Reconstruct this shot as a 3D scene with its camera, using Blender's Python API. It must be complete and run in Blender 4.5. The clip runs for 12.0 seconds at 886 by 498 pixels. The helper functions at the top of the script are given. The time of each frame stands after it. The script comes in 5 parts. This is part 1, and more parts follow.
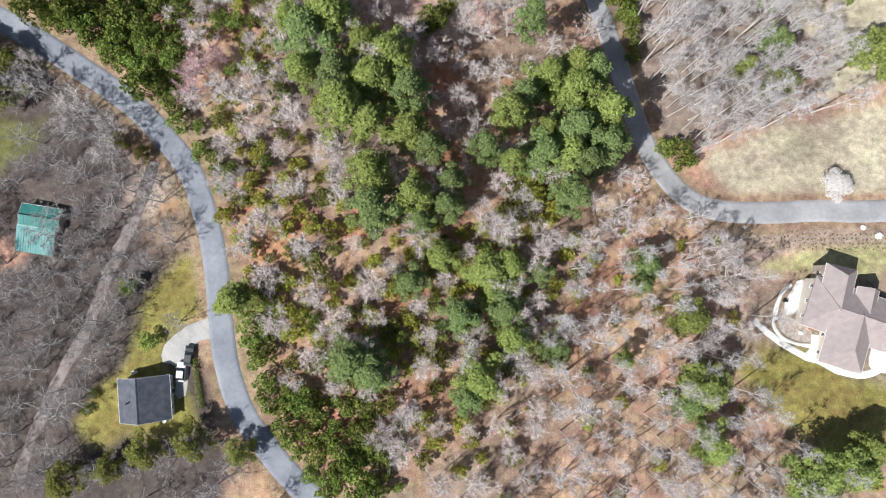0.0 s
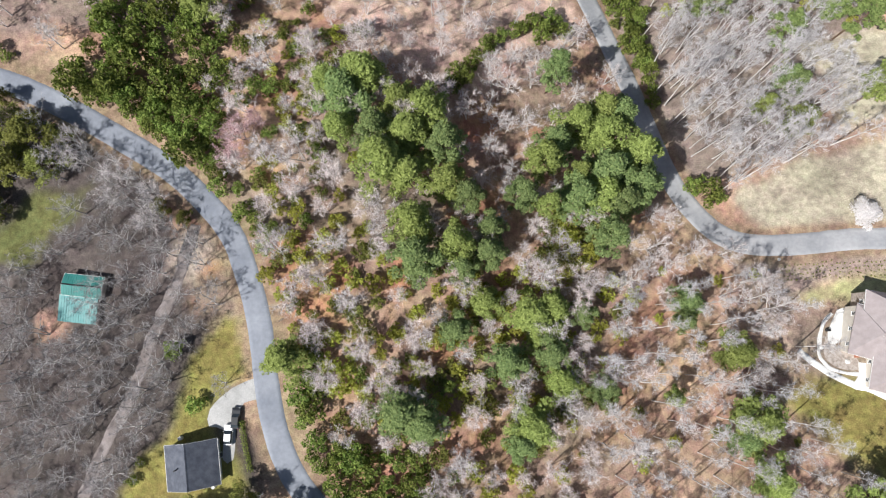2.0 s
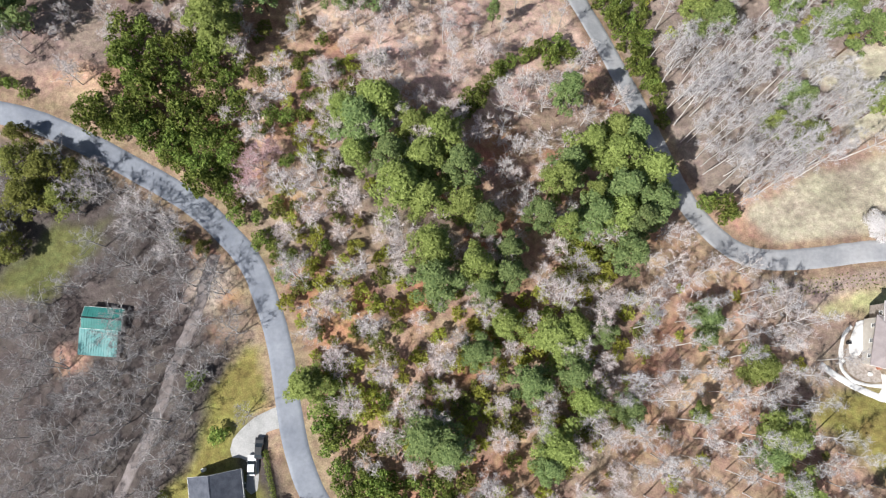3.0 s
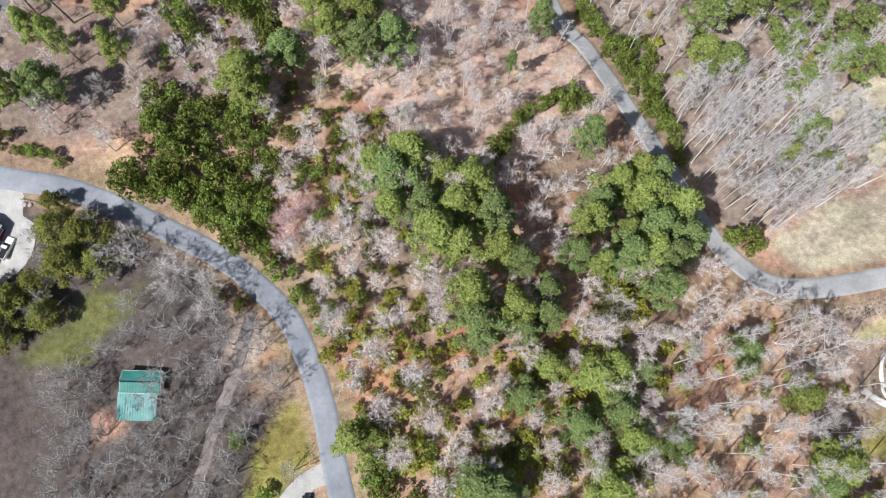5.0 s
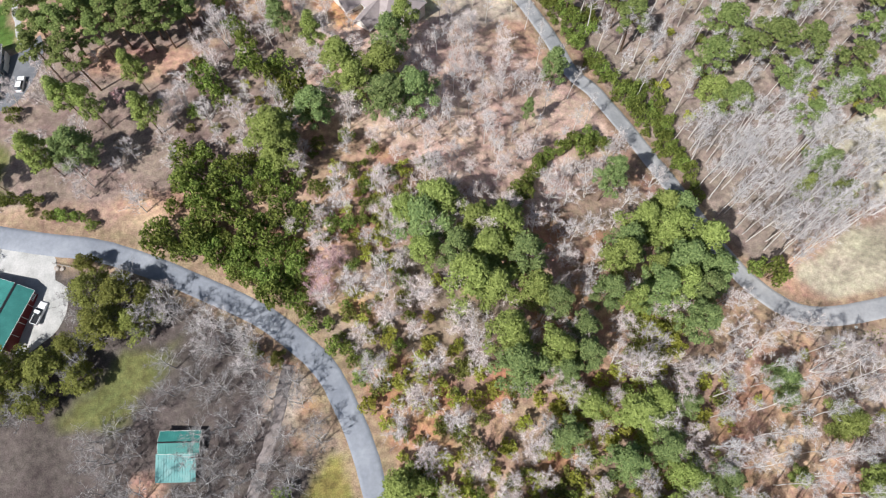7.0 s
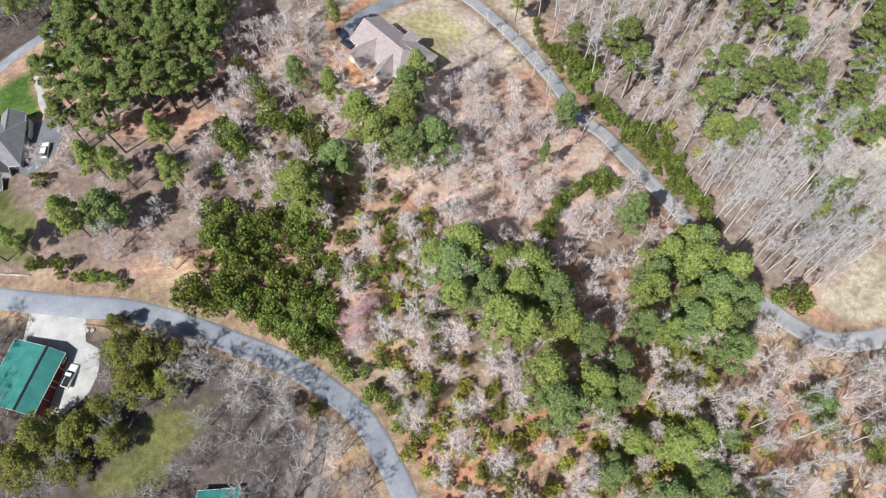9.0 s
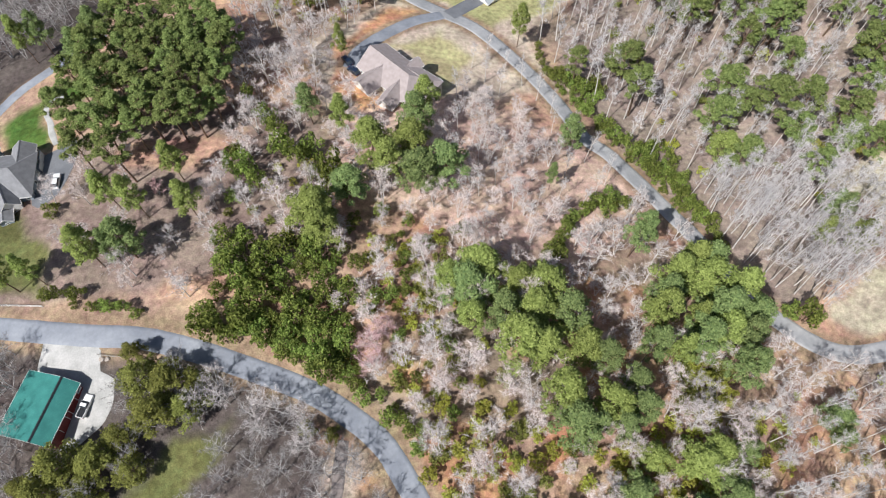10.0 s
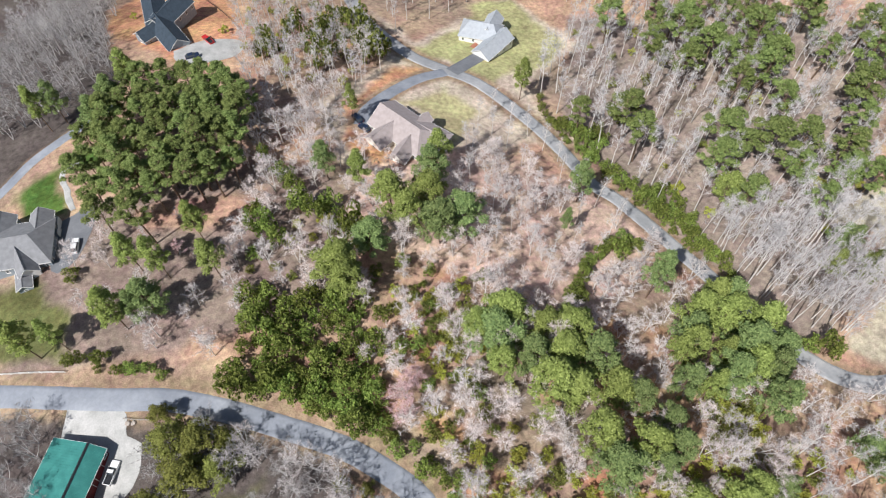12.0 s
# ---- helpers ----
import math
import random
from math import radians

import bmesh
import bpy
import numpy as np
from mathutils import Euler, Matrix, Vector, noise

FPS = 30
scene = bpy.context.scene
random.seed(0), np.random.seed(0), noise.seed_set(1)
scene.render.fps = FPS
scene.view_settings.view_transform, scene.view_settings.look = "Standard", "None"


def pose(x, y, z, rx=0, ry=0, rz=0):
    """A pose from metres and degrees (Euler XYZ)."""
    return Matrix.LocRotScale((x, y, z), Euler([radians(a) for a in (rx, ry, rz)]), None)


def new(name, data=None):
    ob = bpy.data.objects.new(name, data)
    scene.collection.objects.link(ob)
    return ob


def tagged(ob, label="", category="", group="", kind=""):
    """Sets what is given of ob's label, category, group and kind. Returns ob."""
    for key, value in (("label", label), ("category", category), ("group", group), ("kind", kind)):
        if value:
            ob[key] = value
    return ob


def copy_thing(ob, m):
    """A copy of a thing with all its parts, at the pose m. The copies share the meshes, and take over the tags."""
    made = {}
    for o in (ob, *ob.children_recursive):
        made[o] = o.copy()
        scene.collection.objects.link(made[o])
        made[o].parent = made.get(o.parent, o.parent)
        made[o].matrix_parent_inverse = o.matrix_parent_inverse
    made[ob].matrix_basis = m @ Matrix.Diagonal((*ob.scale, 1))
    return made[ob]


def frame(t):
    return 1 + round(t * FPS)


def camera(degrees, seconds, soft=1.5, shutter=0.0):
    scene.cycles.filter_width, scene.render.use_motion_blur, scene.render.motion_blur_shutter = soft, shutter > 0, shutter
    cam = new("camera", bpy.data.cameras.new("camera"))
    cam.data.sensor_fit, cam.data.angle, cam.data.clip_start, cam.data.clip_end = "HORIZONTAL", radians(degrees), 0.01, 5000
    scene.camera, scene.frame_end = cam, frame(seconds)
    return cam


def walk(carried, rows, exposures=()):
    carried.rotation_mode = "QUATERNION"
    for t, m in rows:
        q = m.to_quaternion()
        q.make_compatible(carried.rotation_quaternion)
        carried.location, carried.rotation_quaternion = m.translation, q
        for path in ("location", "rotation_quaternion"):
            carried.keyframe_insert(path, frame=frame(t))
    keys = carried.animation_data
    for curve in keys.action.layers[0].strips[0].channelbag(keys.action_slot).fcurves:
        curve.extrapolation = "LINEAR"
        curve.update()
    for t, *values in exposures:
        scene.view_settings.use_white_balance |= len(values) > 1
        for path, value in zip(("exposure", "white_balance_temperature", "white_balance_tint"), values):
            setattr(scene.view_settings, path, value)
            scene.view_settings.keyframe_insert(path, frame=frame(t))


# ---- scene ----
cam = camera(65.88, 12.0, soft=1.2)
# seconds, eye x y z, turns about x, y and z: a drone that starts looking straight down, slides west and tilts up
ROWS = [
    (0, 0.00, 0.00, 157.00, 2.60, -0.29, 0.00),
    (0.5, -2.46, -0.76, 157.22, 3.94, -0.27, -0.76),
    (1, -4.90, -1.54, 157.41, 5.27, -0.24, -1.54),
    (1.5, -7.39, -2.30, 157.56, 6.59, -0.21, -2.33),
    (2, -9.91, -3.12, 157.69, 7.88, -0.18, -3.12),
    (2.5, -12.44, -3.89, 157.82, 9.16, -0.16, -3.91),
    (3, -15.01, -4.58, 157.92, 10.45, -0.14, -4.69),
    (5, -25.38, -6.42, 158.38, 15.30, -0.11, -7.73),
    (5.5, -27.98, -6.80, 158.55, 16.47, -0.09, -8.46),
    (6, -30.58, -7.12, 158.71, 17.64, -0.07, -9.18),
    (6.5, -33.16, -7.39, 158.86, 18.80, -0.06, -9.88),
    (7, -35.72, -7.63, 159.00, 19.95, -0.05, -10.57),
    (9, -45.61, -8.33, 159.68, 24.43, 0.16, -13.35),
    (9.5, -48.12, -8.51, 159.75, 25.52, 0.20, -14.02),
    (10, -50.66, -8.57, 159.88, 26.64, 0.24, -14.70),
    (10.5, -53.19, -8.54, 160.01, 27.78, 0.25, -15.38),
    (11, -55.71, -8.45, 160.11, 28.94, 0.26, -16.06),
    (11.5, -58.23, -8.35, 160.20, 30.13, 0.27, -16.73),
    (12, -60.74, -8.22, 160.29, 31.33, 0.28, -17.40),
]
walk(cam, [(t, pose(x, y, z, rx, ry, rz)) for t, x, y, z, rx, ry, rz in ROWS])

# ---- world, sun and exposure ----
SUN_DIR = Vector((0.82, 0.57, -1.27)).normalized()      # the way the sunlight travels: low in the south-west, about 52 degrees up
world = bpy.data.worlds.new("sky")
scene.world = world
world.use_nodes = True
sky_tex = world.node_tree.nodes.new("ShaderNodeTexSky")
sky_tex.sky_type, sky_tex.sun_disc = "NISHITA", False
sky_tex.sun_elevation = radians(52)
sky_tex.sun_rotation = math.atan2(-0.82, -0.57)
world.node_tree.links.new(sky_tex.outputs[0], world.node_tree.nodes["Background"].inputs[0])
world.node_tree.nodes["Background"].inputs[1].default_value = 0.066
sun = new("sun", bpy.data.lights.new("sun", "SUN"))
sun.data.energy, sun.data.angle, sun.data.color = 5.0, radians(0.6), (1.0, 0.995, 0.98)
sun.rotation_euler = SUN_DIR.to_track_quat("-Z", "Y").to_euler()
scene.view_settings.exposure = 0.24

# ---- materials ----
def mat(name, colours, rough=0.9, scale=1.0, detail=6.0, bump=0.0, bump_scale=None, metallic=0.0, spread=0.0, fine=0.0, coords="Object", specular=0.3):
    """A surface of two or three colours mixed by a coarse and a fine noise, with a little relief. spread: brightness variation from piece to piece."""
    m = bpy.data.materials.new(name)
    m.use_nodes = True
    nt = m.node_tree
    bs = nt.nodes["Principled BSDF"]
    bs.inputs["Roughness"].default_value, bs.inputs["Metallic"].default_value = rough, metallic
    bs.inputs["Specular IOR Level"].default_value = specular
    tc = nt.nodes.new("ShaderNodeTexCoord")
    no = nt.nodes.new("ShaderNodeTexNoise")
    no.inputs["Scale"].default_value, no.inputs["Detail"].default_value = scale, detail
    nt.links.new(tc.outputs[coords], no.inputs["Vector"])
    ramp = nt.nodes.new("ShaderNodeValToRGB")
    n = len(colours)
    while len(ramp.color_ramp.elements) < n:
        ramp.color_ramp.elements.new(0.5)
    for i, c in enumerate(colours):
        ramp.color_ramp.elements[i].position = 0.32 + 0.36 * i / max(1, n - 1)
        ramp.color_ramp.elements[i].color = (*c, 1)
    nt.links.new(no.outputs["Fac"], ramp.inputs[0])
    col = ramp.outputs[0]
    if spread or fine:
        hsv = nt.nodes.new("ShaderNodeHueSaturation")
        nt.links.new(col, hsv.inputs["Color"])
        add = nt.nodes.new("ShaderNodeMath")
        add.operation = "ADD"
        add.inputs[0].default_value = add.inputs[1].default_value = 0.5
        if spread:
            oi = nt.nodes.new("ShaderNodeObjectInfo")
            mr = nt.nodes.new("ShaderNodeMapRange")
            mr.inputs["To Min"].default_value, mr.inputs["To Max"].default_value = 0.5 - spread, 0.5 + spread
            nt.links.new(oi.outputs["Random"], mr.inputs["Value"])
            nt.links.new(mr.outputs[0], add.inputs[0])
        if fine:
            n2 = nt.nodes.new("ShaderNodeTexNoise")
            n2.inputs["Scale"].default_value, n2.inputs["Detail"].default_value = scale * 9, 3
            nt.links.new(tc.outputs[coords], n2.inputs["Vector"])
            mr2 = nt.nodes.new("ShaderNodeMapRange")
            mr2.inputs["From Min"].default_value, mr2.inputs["From Max"].default_value = 0.3, 0.7
            mr2.inputs["To Min"].default_value, mr2.inputs["To Max"].default_value = 0.5 - fine, 0.5 + fine
            nt.links.new(n2.outputs["Fac"], mr2.inputs["Value"])
            nt.links.new(mr2.outputs[0], add.inputs[1])
        nt.links.new(add.outputs[0], hsv.inputs["Value"])
        col = hsv.outputs[0]
    nt.links.new(col, bs.inputs["Base Color"])
    if bump:
        bp = nt.nodes.new("ShaderNodeBump")
        bp.inputs["Strength"].default_value, bp.inputs["Distance"].default_value = bump, 0.1
        n3 = nt.nodes.new("ShaderNodeTexNoise")
        n3.inputs["Scale"].default_value, n3.inputs["Detail"].default_value = bump_scale or scale * 6, 5
        nt.links.new(tc.outputs[coords], n3.inputs["Vector"])
        nt.links.new(n3.outputs["Fac"], bp.inputs["Height"])
        nt.links.new(bp.outputs[0], bs.inputs["Normal"])
    return m


def leaf_mat(name, colours, spread=0.12, through_light=0.35):
    """Foliage: a mix of diffuse and light passing through, varied from leaf to leaf and from plant to plant."""
    m = bpy.data.materials.new(name)
    m.use_nodes = True
    nt = m.node_tree
    nt.nodes.remove(nt.nodes["Principled BSDF"])
    geo = nt.nodes.new("ShaderNodeNewGeometry")
    ramp = nt.nodes.new("ShaderNodeValToRGB")
    while len(ramp.color_ramp.elements) < len(colours):
        ramp.color_ramp.elements.new(0.5)
    for i, c in enumerate(colours):
        ramp.color_ramp.elements[i].position = i / (len(colours) - 1)
        ramp.color_ramp.elements[i].color = (*c, 1)
    nt.links.new(geo.outputs["Random Per Island"], ramp.inputs[0])
    hsv = nt.nodes.new("ShaderNodeHueSaturation")
    oi = nt.nodes.new("ShaderNodeObjectInfo")
    for out, lo, hi in (("Value", 1 - spread * 2, 1 + spread * 2), ("Hue", 0.5 - spread * 0.12, 0.5 + spread * 0.12)):
        mr = nt.nodes.new("ShaderNodeMapRange")
        mr.inputs["To Min"].default_value, mr.inputs["To Max"].default_value = lo, hi
        nt.links.new(oi.outputs["Random"], mr.inputs["Value"])
        nt.links.new(mr.outputs[0], hsv.inputs[out])
    nt.links.new(ramp.outputs[0], hsv.inputs["Color"])
    di, tr, mx = nt.nodes.new("ShaderNodeBsdfDiffuse"), nt.nodes.new("ShaderNodeBsdfTranslucent"), nt.nodes.new("ShaderNodeMixShader")
    mx.inputs[0].default_value = through_light
    nt.links.new(hsv.outputs[0], di.inputs[0])
    nt.links.new(hsv.outputs[0], tr.inputs[0])
    nt.links.new(di.outputs[0], mx.inputs[1])
    nt.links.new(tr.outputs[0], mx.inputs[2])
    nt.links.new(mx.outputs[0], nt.nodes["Material Output"].inputs[0])
    return m


M_ASPHALT = mat("asphalt", [(0.19, 0.205, 0.24), (0.25, 0.265, 0.3), (0.31, 0.325, 0.36)], 0.85, 0.12, 8, 0.2, 20, fine=0.08)
M_ASPHALT_PALE = mat("sun_bleached_asphalt", [(0.27, 0.275, 0.285), (0.34, 0.34, 0.35), (0.41, 0.405, 0.41)], 0.85, 0.12, 8, 0.2, 20, fine=0.08)
M_ASPHALT_DARK = mat("fresh_asphalt", [(0.14, 0.145, 0.16), (0.19, 0.195, 0.21)], 0.85, 0.3, 6, 0.15, 20, fine=0.08)
M_GRAVEL = mat("pale_gravel", [(0.34, 0.335, 0.32), (0.42, 0.41, 0.395), (0.5, 0.485, 0.47)], 0.95, 0.3, 8, 0.4, 12, fine=0.1)
M_CONCRETE = mat("concrete", [(0.62, 0.6, 0.57), (0.72, 0.7, 0.67), (0.8, 0.78, 0.75)], 0.9, 0.5, 6, 0.1, 10, fine=0.06)
M_TRACK = mat("dirt_track", [(0.16, 0.132, 0.12), (0.225, 0.19, 0.178), (0.29, 0.25, 0.24)], 0.95, 0.4, 8, 0.3, 6, fine=0.15)
M_BARK = mat("grey_bark", [(0.34, 0.31, 0.29), (0.46, 0.43, 0.41), (0.58, 0.55, 0.53)], 0.9, 0.8, 5, 0, spread=0.12, specular=0.1)
M_BARK_PALE = mat("pale_bark", [(0.5, 0.47, 0.44), (0.64, 0.6, 0.57), (0.76, 0.73, 0.7)], 0.9, 0.8, 5, 0, spread=0.1, specular=0.1)
M_TWIG = mat("twigs", [(0.55, 0.49, 0.475), (0.65, 0.59, 0.575)], 0.9, 0.3, 2, 0, spread=0.13, specular=0.1)
M_BARK_DARK = mat("dull_bark", [(0.36, 0.335, 0.32), (0.5, 0.475, 0.46), (0.62, 0.595, 0.58)], 0.9, 0.8, 5, 0, spread=0.12, specular=0.1)
# twigs of the western trees: lens-edge dimming is put into their colour
M_TWIG_DIMMED = mat("dimmed_twigs", [(0.27, 0.25, 0.245), (0.34, 0.32, 0.315)], 0.9, 0.3, 2, 0, spread=0.12, specular=0.1)
M_TWIG_GREY = mat("grey_twigs", [(0.48, 0.45, 0.445), (0.58, 0.55, 0.545)], 0.9, 0.3, 2, 0, spread=0.13, specular=0.1)
M_TWIG_PINK = mat("budding_twigs", [(0.62, 0.53, 0.505), (0.72, 0.63, 0.605)], 0.9, 0.3, 2, 0, spread=0.1, specular=0.1)
M_TWIG_RED = mat("red_buds", [(0.6, 0.4, 0.4), (0.7, 0.49, 0.49)], 0.9, 0.3, 2, 0, spread=0.05, specular=0.1)
M_PINE_BARK = mat("pine_bark", [(0.13, 0.085, 0.06), (0.2, 0.14, 0.1)], 0.95, 1.5, 5, 0, spread=0.08, specular=0.1)
M_PINE = leaf_mat("pine_needles", [(0.15, 0.19, 0.055), (0.27, 0.325, 0.095), (0.4, 0.46, 0.15)], 0.08)
M_PINE_DARK = leaf_mat("deep_green_needles", [(0.1, 0.135, 0.045), (0.19, 0.24, 0.08), (0.3, 0.35, 0.125)], 0.09)
M_PINE_BLUE = leaf_mat("blue_green_needles", [(0.115, 0.165, 0.065), (0.21, 0.275, 0.105), (0.32, 0.39, 0.155)], 0.08)
M_SHRUB = leaf_mat("broadleaf_evergreen", [(0.08, 0.11, 0.03), (0.205, 0.26, 0.065), (0.37, 0.43, 0.12)], 0.14, 0.4)
M_SHRUB_LIGHT = leaf_mat("spring_green_leaves", [(0.26, 0.26, 0.05), (0.4, 0.41, 0.085), (0.54, 0.54, 0.14)], 0.1, 0.45)
M_OLIVE = leaf_mat("olive_leaves", [(0.12, 0.13, 0.04), (0.21, 0.22, 0.06), (0.32, 0.33, 0.1)])
M_BLOSSOM = leaf_mat("white_blossom", [(0.8, 0.76, 0.75), (0.86, 0.84, 0.83), (0.9, 0.88, 0.87)], 0.0, 0.5)
M_TEAL = mat("teal_metal", [(0.03, 0.17, 0.152), (0.038, 0.2, 0.178), (0.05, 0.235, 0.208)], 0.62, 0.4, 6, 0, fine=0.06, specular=0.35)
M_SHINGLE_DARK = mat("charcoal_shingles", [(0.075, 0.082, 0.102), (0.1, 0.108, 0.132), (0.13, 0.138, 0.163)], 0.55, 0.8, 8, 0.3, 8, fine=0.15)
M_SHINGLE_GREY = mat("grey_shingles", [(0.19, 0.19, 0.2), (0.22, 0.22, 0.23), (0.25, 0.25, 0.26)], 0.85, 0.8, 8, 0.2, 8, fine=0.06)
M_SHINGLE_BROWN = mat("brown_shingles", [(0.31, 0.265, 0.26), (0.345, 0.295, 0.29), (0.38, 0.325, 0.32)], 0.85, 0.8, 8, 0.2, 8, fine=0.06)
M_SHINGLE_BLUE = mat("blue_black_shingles", [(0.03, 0.045, 0.06), (0.045, 0.062, 0.085)], 0.8, 0.8, 8, 0.3, 8, fine=0.12)
M_SHINGLE_PALE = mat("pale_grey_shingles", [(0.33, 0.35, 0.38), (0.4, 0.42, 0.45)], 0.85, 0.8, 8, 0.3, 8, fine=0.08)
M_WHITE = mat("white_paint", [(0.76, 0.75, 0.72), (0.82, 0.81, 0.79)], 0.6, 1.0, 5, 0, fine=0.03)
M_CREAM = mat("cream_siding", [(0.6, 0.55, 0.48), (0.68, 0.63, 0.56)], 0.7, 1.0, 5, 0, fine=0.04)
M_BLUEGREY = mat("blue_grey_siding", [(0.24, 0.28, 0.32), (0.3, 0.34, 0.38)], 0.7, 1.0, 5, 0, fine=0.05)
M_RED = mat("barn_red", [(0.16, 0.025, 0.025), (0.21, 0.035, 0.03)], 0.6, 0.8, 5, 0, fine=0.06)
M_STONE = mat("stacked_stone", [(0.26, 0.22, 0.19), (0.4, 0.34, 0.3), (0.5, 0.45, 0.4)], 0.9, 1.6, 6, 0.5, 6, fine=0.15)
M_GLASS = mat("window_glass", [(0.03, 0.04, 0.05), (0.05, 0.06, 0.07)], 0.08, 1.0, 2, 0, specular=0.6)
M_BLACK = mat("black_paint", [(0.015, 0.016, 0.018), (0.025, 0.026, 0.03)], 0.35, 1.0, 3, 0, specular=0.5)
M_CAR_WHITE = mat("white_car_paint", [(0.78, 0.78, 0.78), (0.84, 0.84, 0.84)], 0.25, 1.0, 2, 0, specular=0.5)
M_CAR_RED = mat("red_car_paint", [(0.4, 0.02, 0.02), (0.46, 0.03, 0.03)], 0.25, 1.0, 2, 0, specular=0.5)
M_CAR_BLUE = mat("dark_blue_car_paint", [(0.015, 0.025, 0.05), (0.02, 0.03, 0.06)], 0.25, 1.0, 2, 0, specular=0.5)
M_RUBBER = mat("rubber", [(0.02, 0.02, 0.02), (0.03, 0.03, 0.03)], 0.8)
M_WOOD = mat("weathered_wood", [(0.3, 0.27, 0.24), (0.42, 0.39, 0.36)], 0.9, 2.0, 5, 0, fine=0.1)

# ---- the lie of the land ----
LAND = (-4.91, -11.62, -11.94, 0.84, -15.46, 3.66, 7.82, 2.18, 5.95, -1.86)
HILLS = [(-102.5, 16.0, -4.81), (-21.0, 85.0, 4.23), (36.0, 96.0, -4.1), (-134.0, 74.0, 3.63), (-15.0, 8.5, 3.01),
         (116.0, 90.0, 1.96), (-125.0, 127.0, -2.02), (-79.0, -12.0, 1.82), (4.0, 168.0, 0.94)]


def ground_z(x, y):
    """Height of the land: a broad slope that falls to the north-east, with a few knolls and hollows."""
    x, y = np.asarray(x, float), np.asarray(y, float)
    u, v = np.clip(x, -230, 190) / 100, np.clip(y, -140, 330) / 100
    b = (1 + 0 * u, u, v, u * u, u * v, v * v, u ** 3, u * u * v, u * v * v, v ** 3)
    z = sum(k * q for k, q in zip(LAND, b))
    for a, c, w in HILLS:
        z = z + w * np.exp(-((x - a) ** 2 + (y - c) ** 2) / 2048)
    return np.clip(z, -70, 40)


def gz(x, y):
    return float(ground_z(x, y))


ROAD_WEST = [(2.7, -77.7), (-25.3, -51.0), (-32.3, -44.3), (-38.7, -36.9), (-43.9, -29.5), (-47.2, -20.7), (-49.1, -10.7), (-50.2, -0.5), (-51.0, 5.0),
    (-53.0, 13.2), (-57.1, 24.5), (-63.6, 33.1), (-71.1, 40.6), (-82.6, 48.7), (-94.2, 56.1), (-107.2, 62.9), (-120.3, 67.0), (-133.5, 71.9),
    (-147.9, 77.7), (-219.8, 106.6)]
ROAD_EAST = [(160.0, 20.0), (110.0, 17.1), (94.7, 17.3), (80.9, 16.8), (69.7, 17.5), (62.1, 20.7), (55.5, 28.7), (51.0, 39.2), (45.8, 60.5), (41.3, 76.0),
    (37.1, 88.9), (32.1, 100.9), (26.9, 108.2), (23.2, 123.4), (16.6, 140.8), (6.0, 161.9), (-3.9, 172.0), (-13.9, 182.9), (-20.9, 198.7),
    (-25.9, 216.5), (-27.1, 233.6), (-30.0, 262.0), (-30.0, 320.0)]
DRIVE_BROWN = [(-4.7, 170.9), (-15.9, 167.9), (-28.2, 160.7), (-38.1, 152.3), (-42.1, 144.7)]
DRIVE_WHITE = [(-2.1, 170.7), (11.9, 179.8)]
LANE = [(-163.2, 140.5), (-153.0, 148.1), (-143.0, 158.2), (-130.8, 166.3), (-121.9, 172.8), (-117.4, 177.2)]
TRACK = [(-65.5, 27.4), (-69.8, 15.0), (-76.0, 0.8), (-80.8, -12.1), (-88.5, -26.2), (-96.8, -45.8)]
LOT_BARN = [(-131.1, 68.0), (-118.5, 64.2), (-118.1, 57.7), (-115.1, 54.9), (-117.2, 47.4), (-121.5, 43.9), (-129.1, 42.0), (-137.0, 53.3), (-133.6, 60.4)]
DRIVE_A = [(-51.5, -8.4), (-51.4, -13.2), (-54.3, -13.7), (-56.1, -18.3), (-56.8, -25.8), (-59.1, -25.8), (-58.9, -19.5), (-62.2, -18.5), (-62.0, -14.8),
    (-57.0, -10.4)]
DRIVE_E = [(-135.6, 127.6), (-128.3, 130.2), (-125.1, 134.2), (-123.8, 125.0), (-127.2, 114.5), (-131.2, 110.0), (-135.6, 110.8)]
# single trees that stand out: x, y and the crown's half width
PINES_MIDDLE = [
    (-20.4, 37.1, 5.6), (-14.5, 43.7, 5.6), (-10.9, 49.4, 5.0), (-7.2, 41.6, 4.5), (-16.0, 51.5, 4.2), (-22.6, 44.5, 4.1), (-15.6, 35.4, 5.1),
    (-6.5, 32.0, 4.2), (-2.6, 29.7, 3.5), (-28.4, 53.6, 5.4), (-24.3, 58.1, 5.4), (-30.0, 46.0, 3.4), (-32.3, 57.2, 3.6), (-14.8, 22.6, 4.6),
    (-14.1, 16.0, 4.8), (-5.2, 18.3, 4.1), (-4.0, 13.4, 2.9), (2.3, 21.9, 3.2), (2.1, 16.4, 3.4)]
PINES_EAST = [
    (21.0, 60.6, 3.6), (25.2, 46.8, 4.9), (31.1, 50.3, 4.7), (35.4, 48.9, 4.7), (31.4, 43.8, 5.4), (37.3, 38.6, 5.6), (30.4, 33.9, 5.3),
    (37.7, 30.6, 5.1), (22.9, 29.1, 4.7), (19.1, 40.3, 4.3), (15.2, 37.0, 4.2), (28.3, 28.5, 4.8), (29.7, 18.7, 4.0), (10.3, 29.0, 3.4),
    (15.6, 26.7, 2.7), (23.5, 34.0, 2.5), (32.9, 25.8, 3.8)]
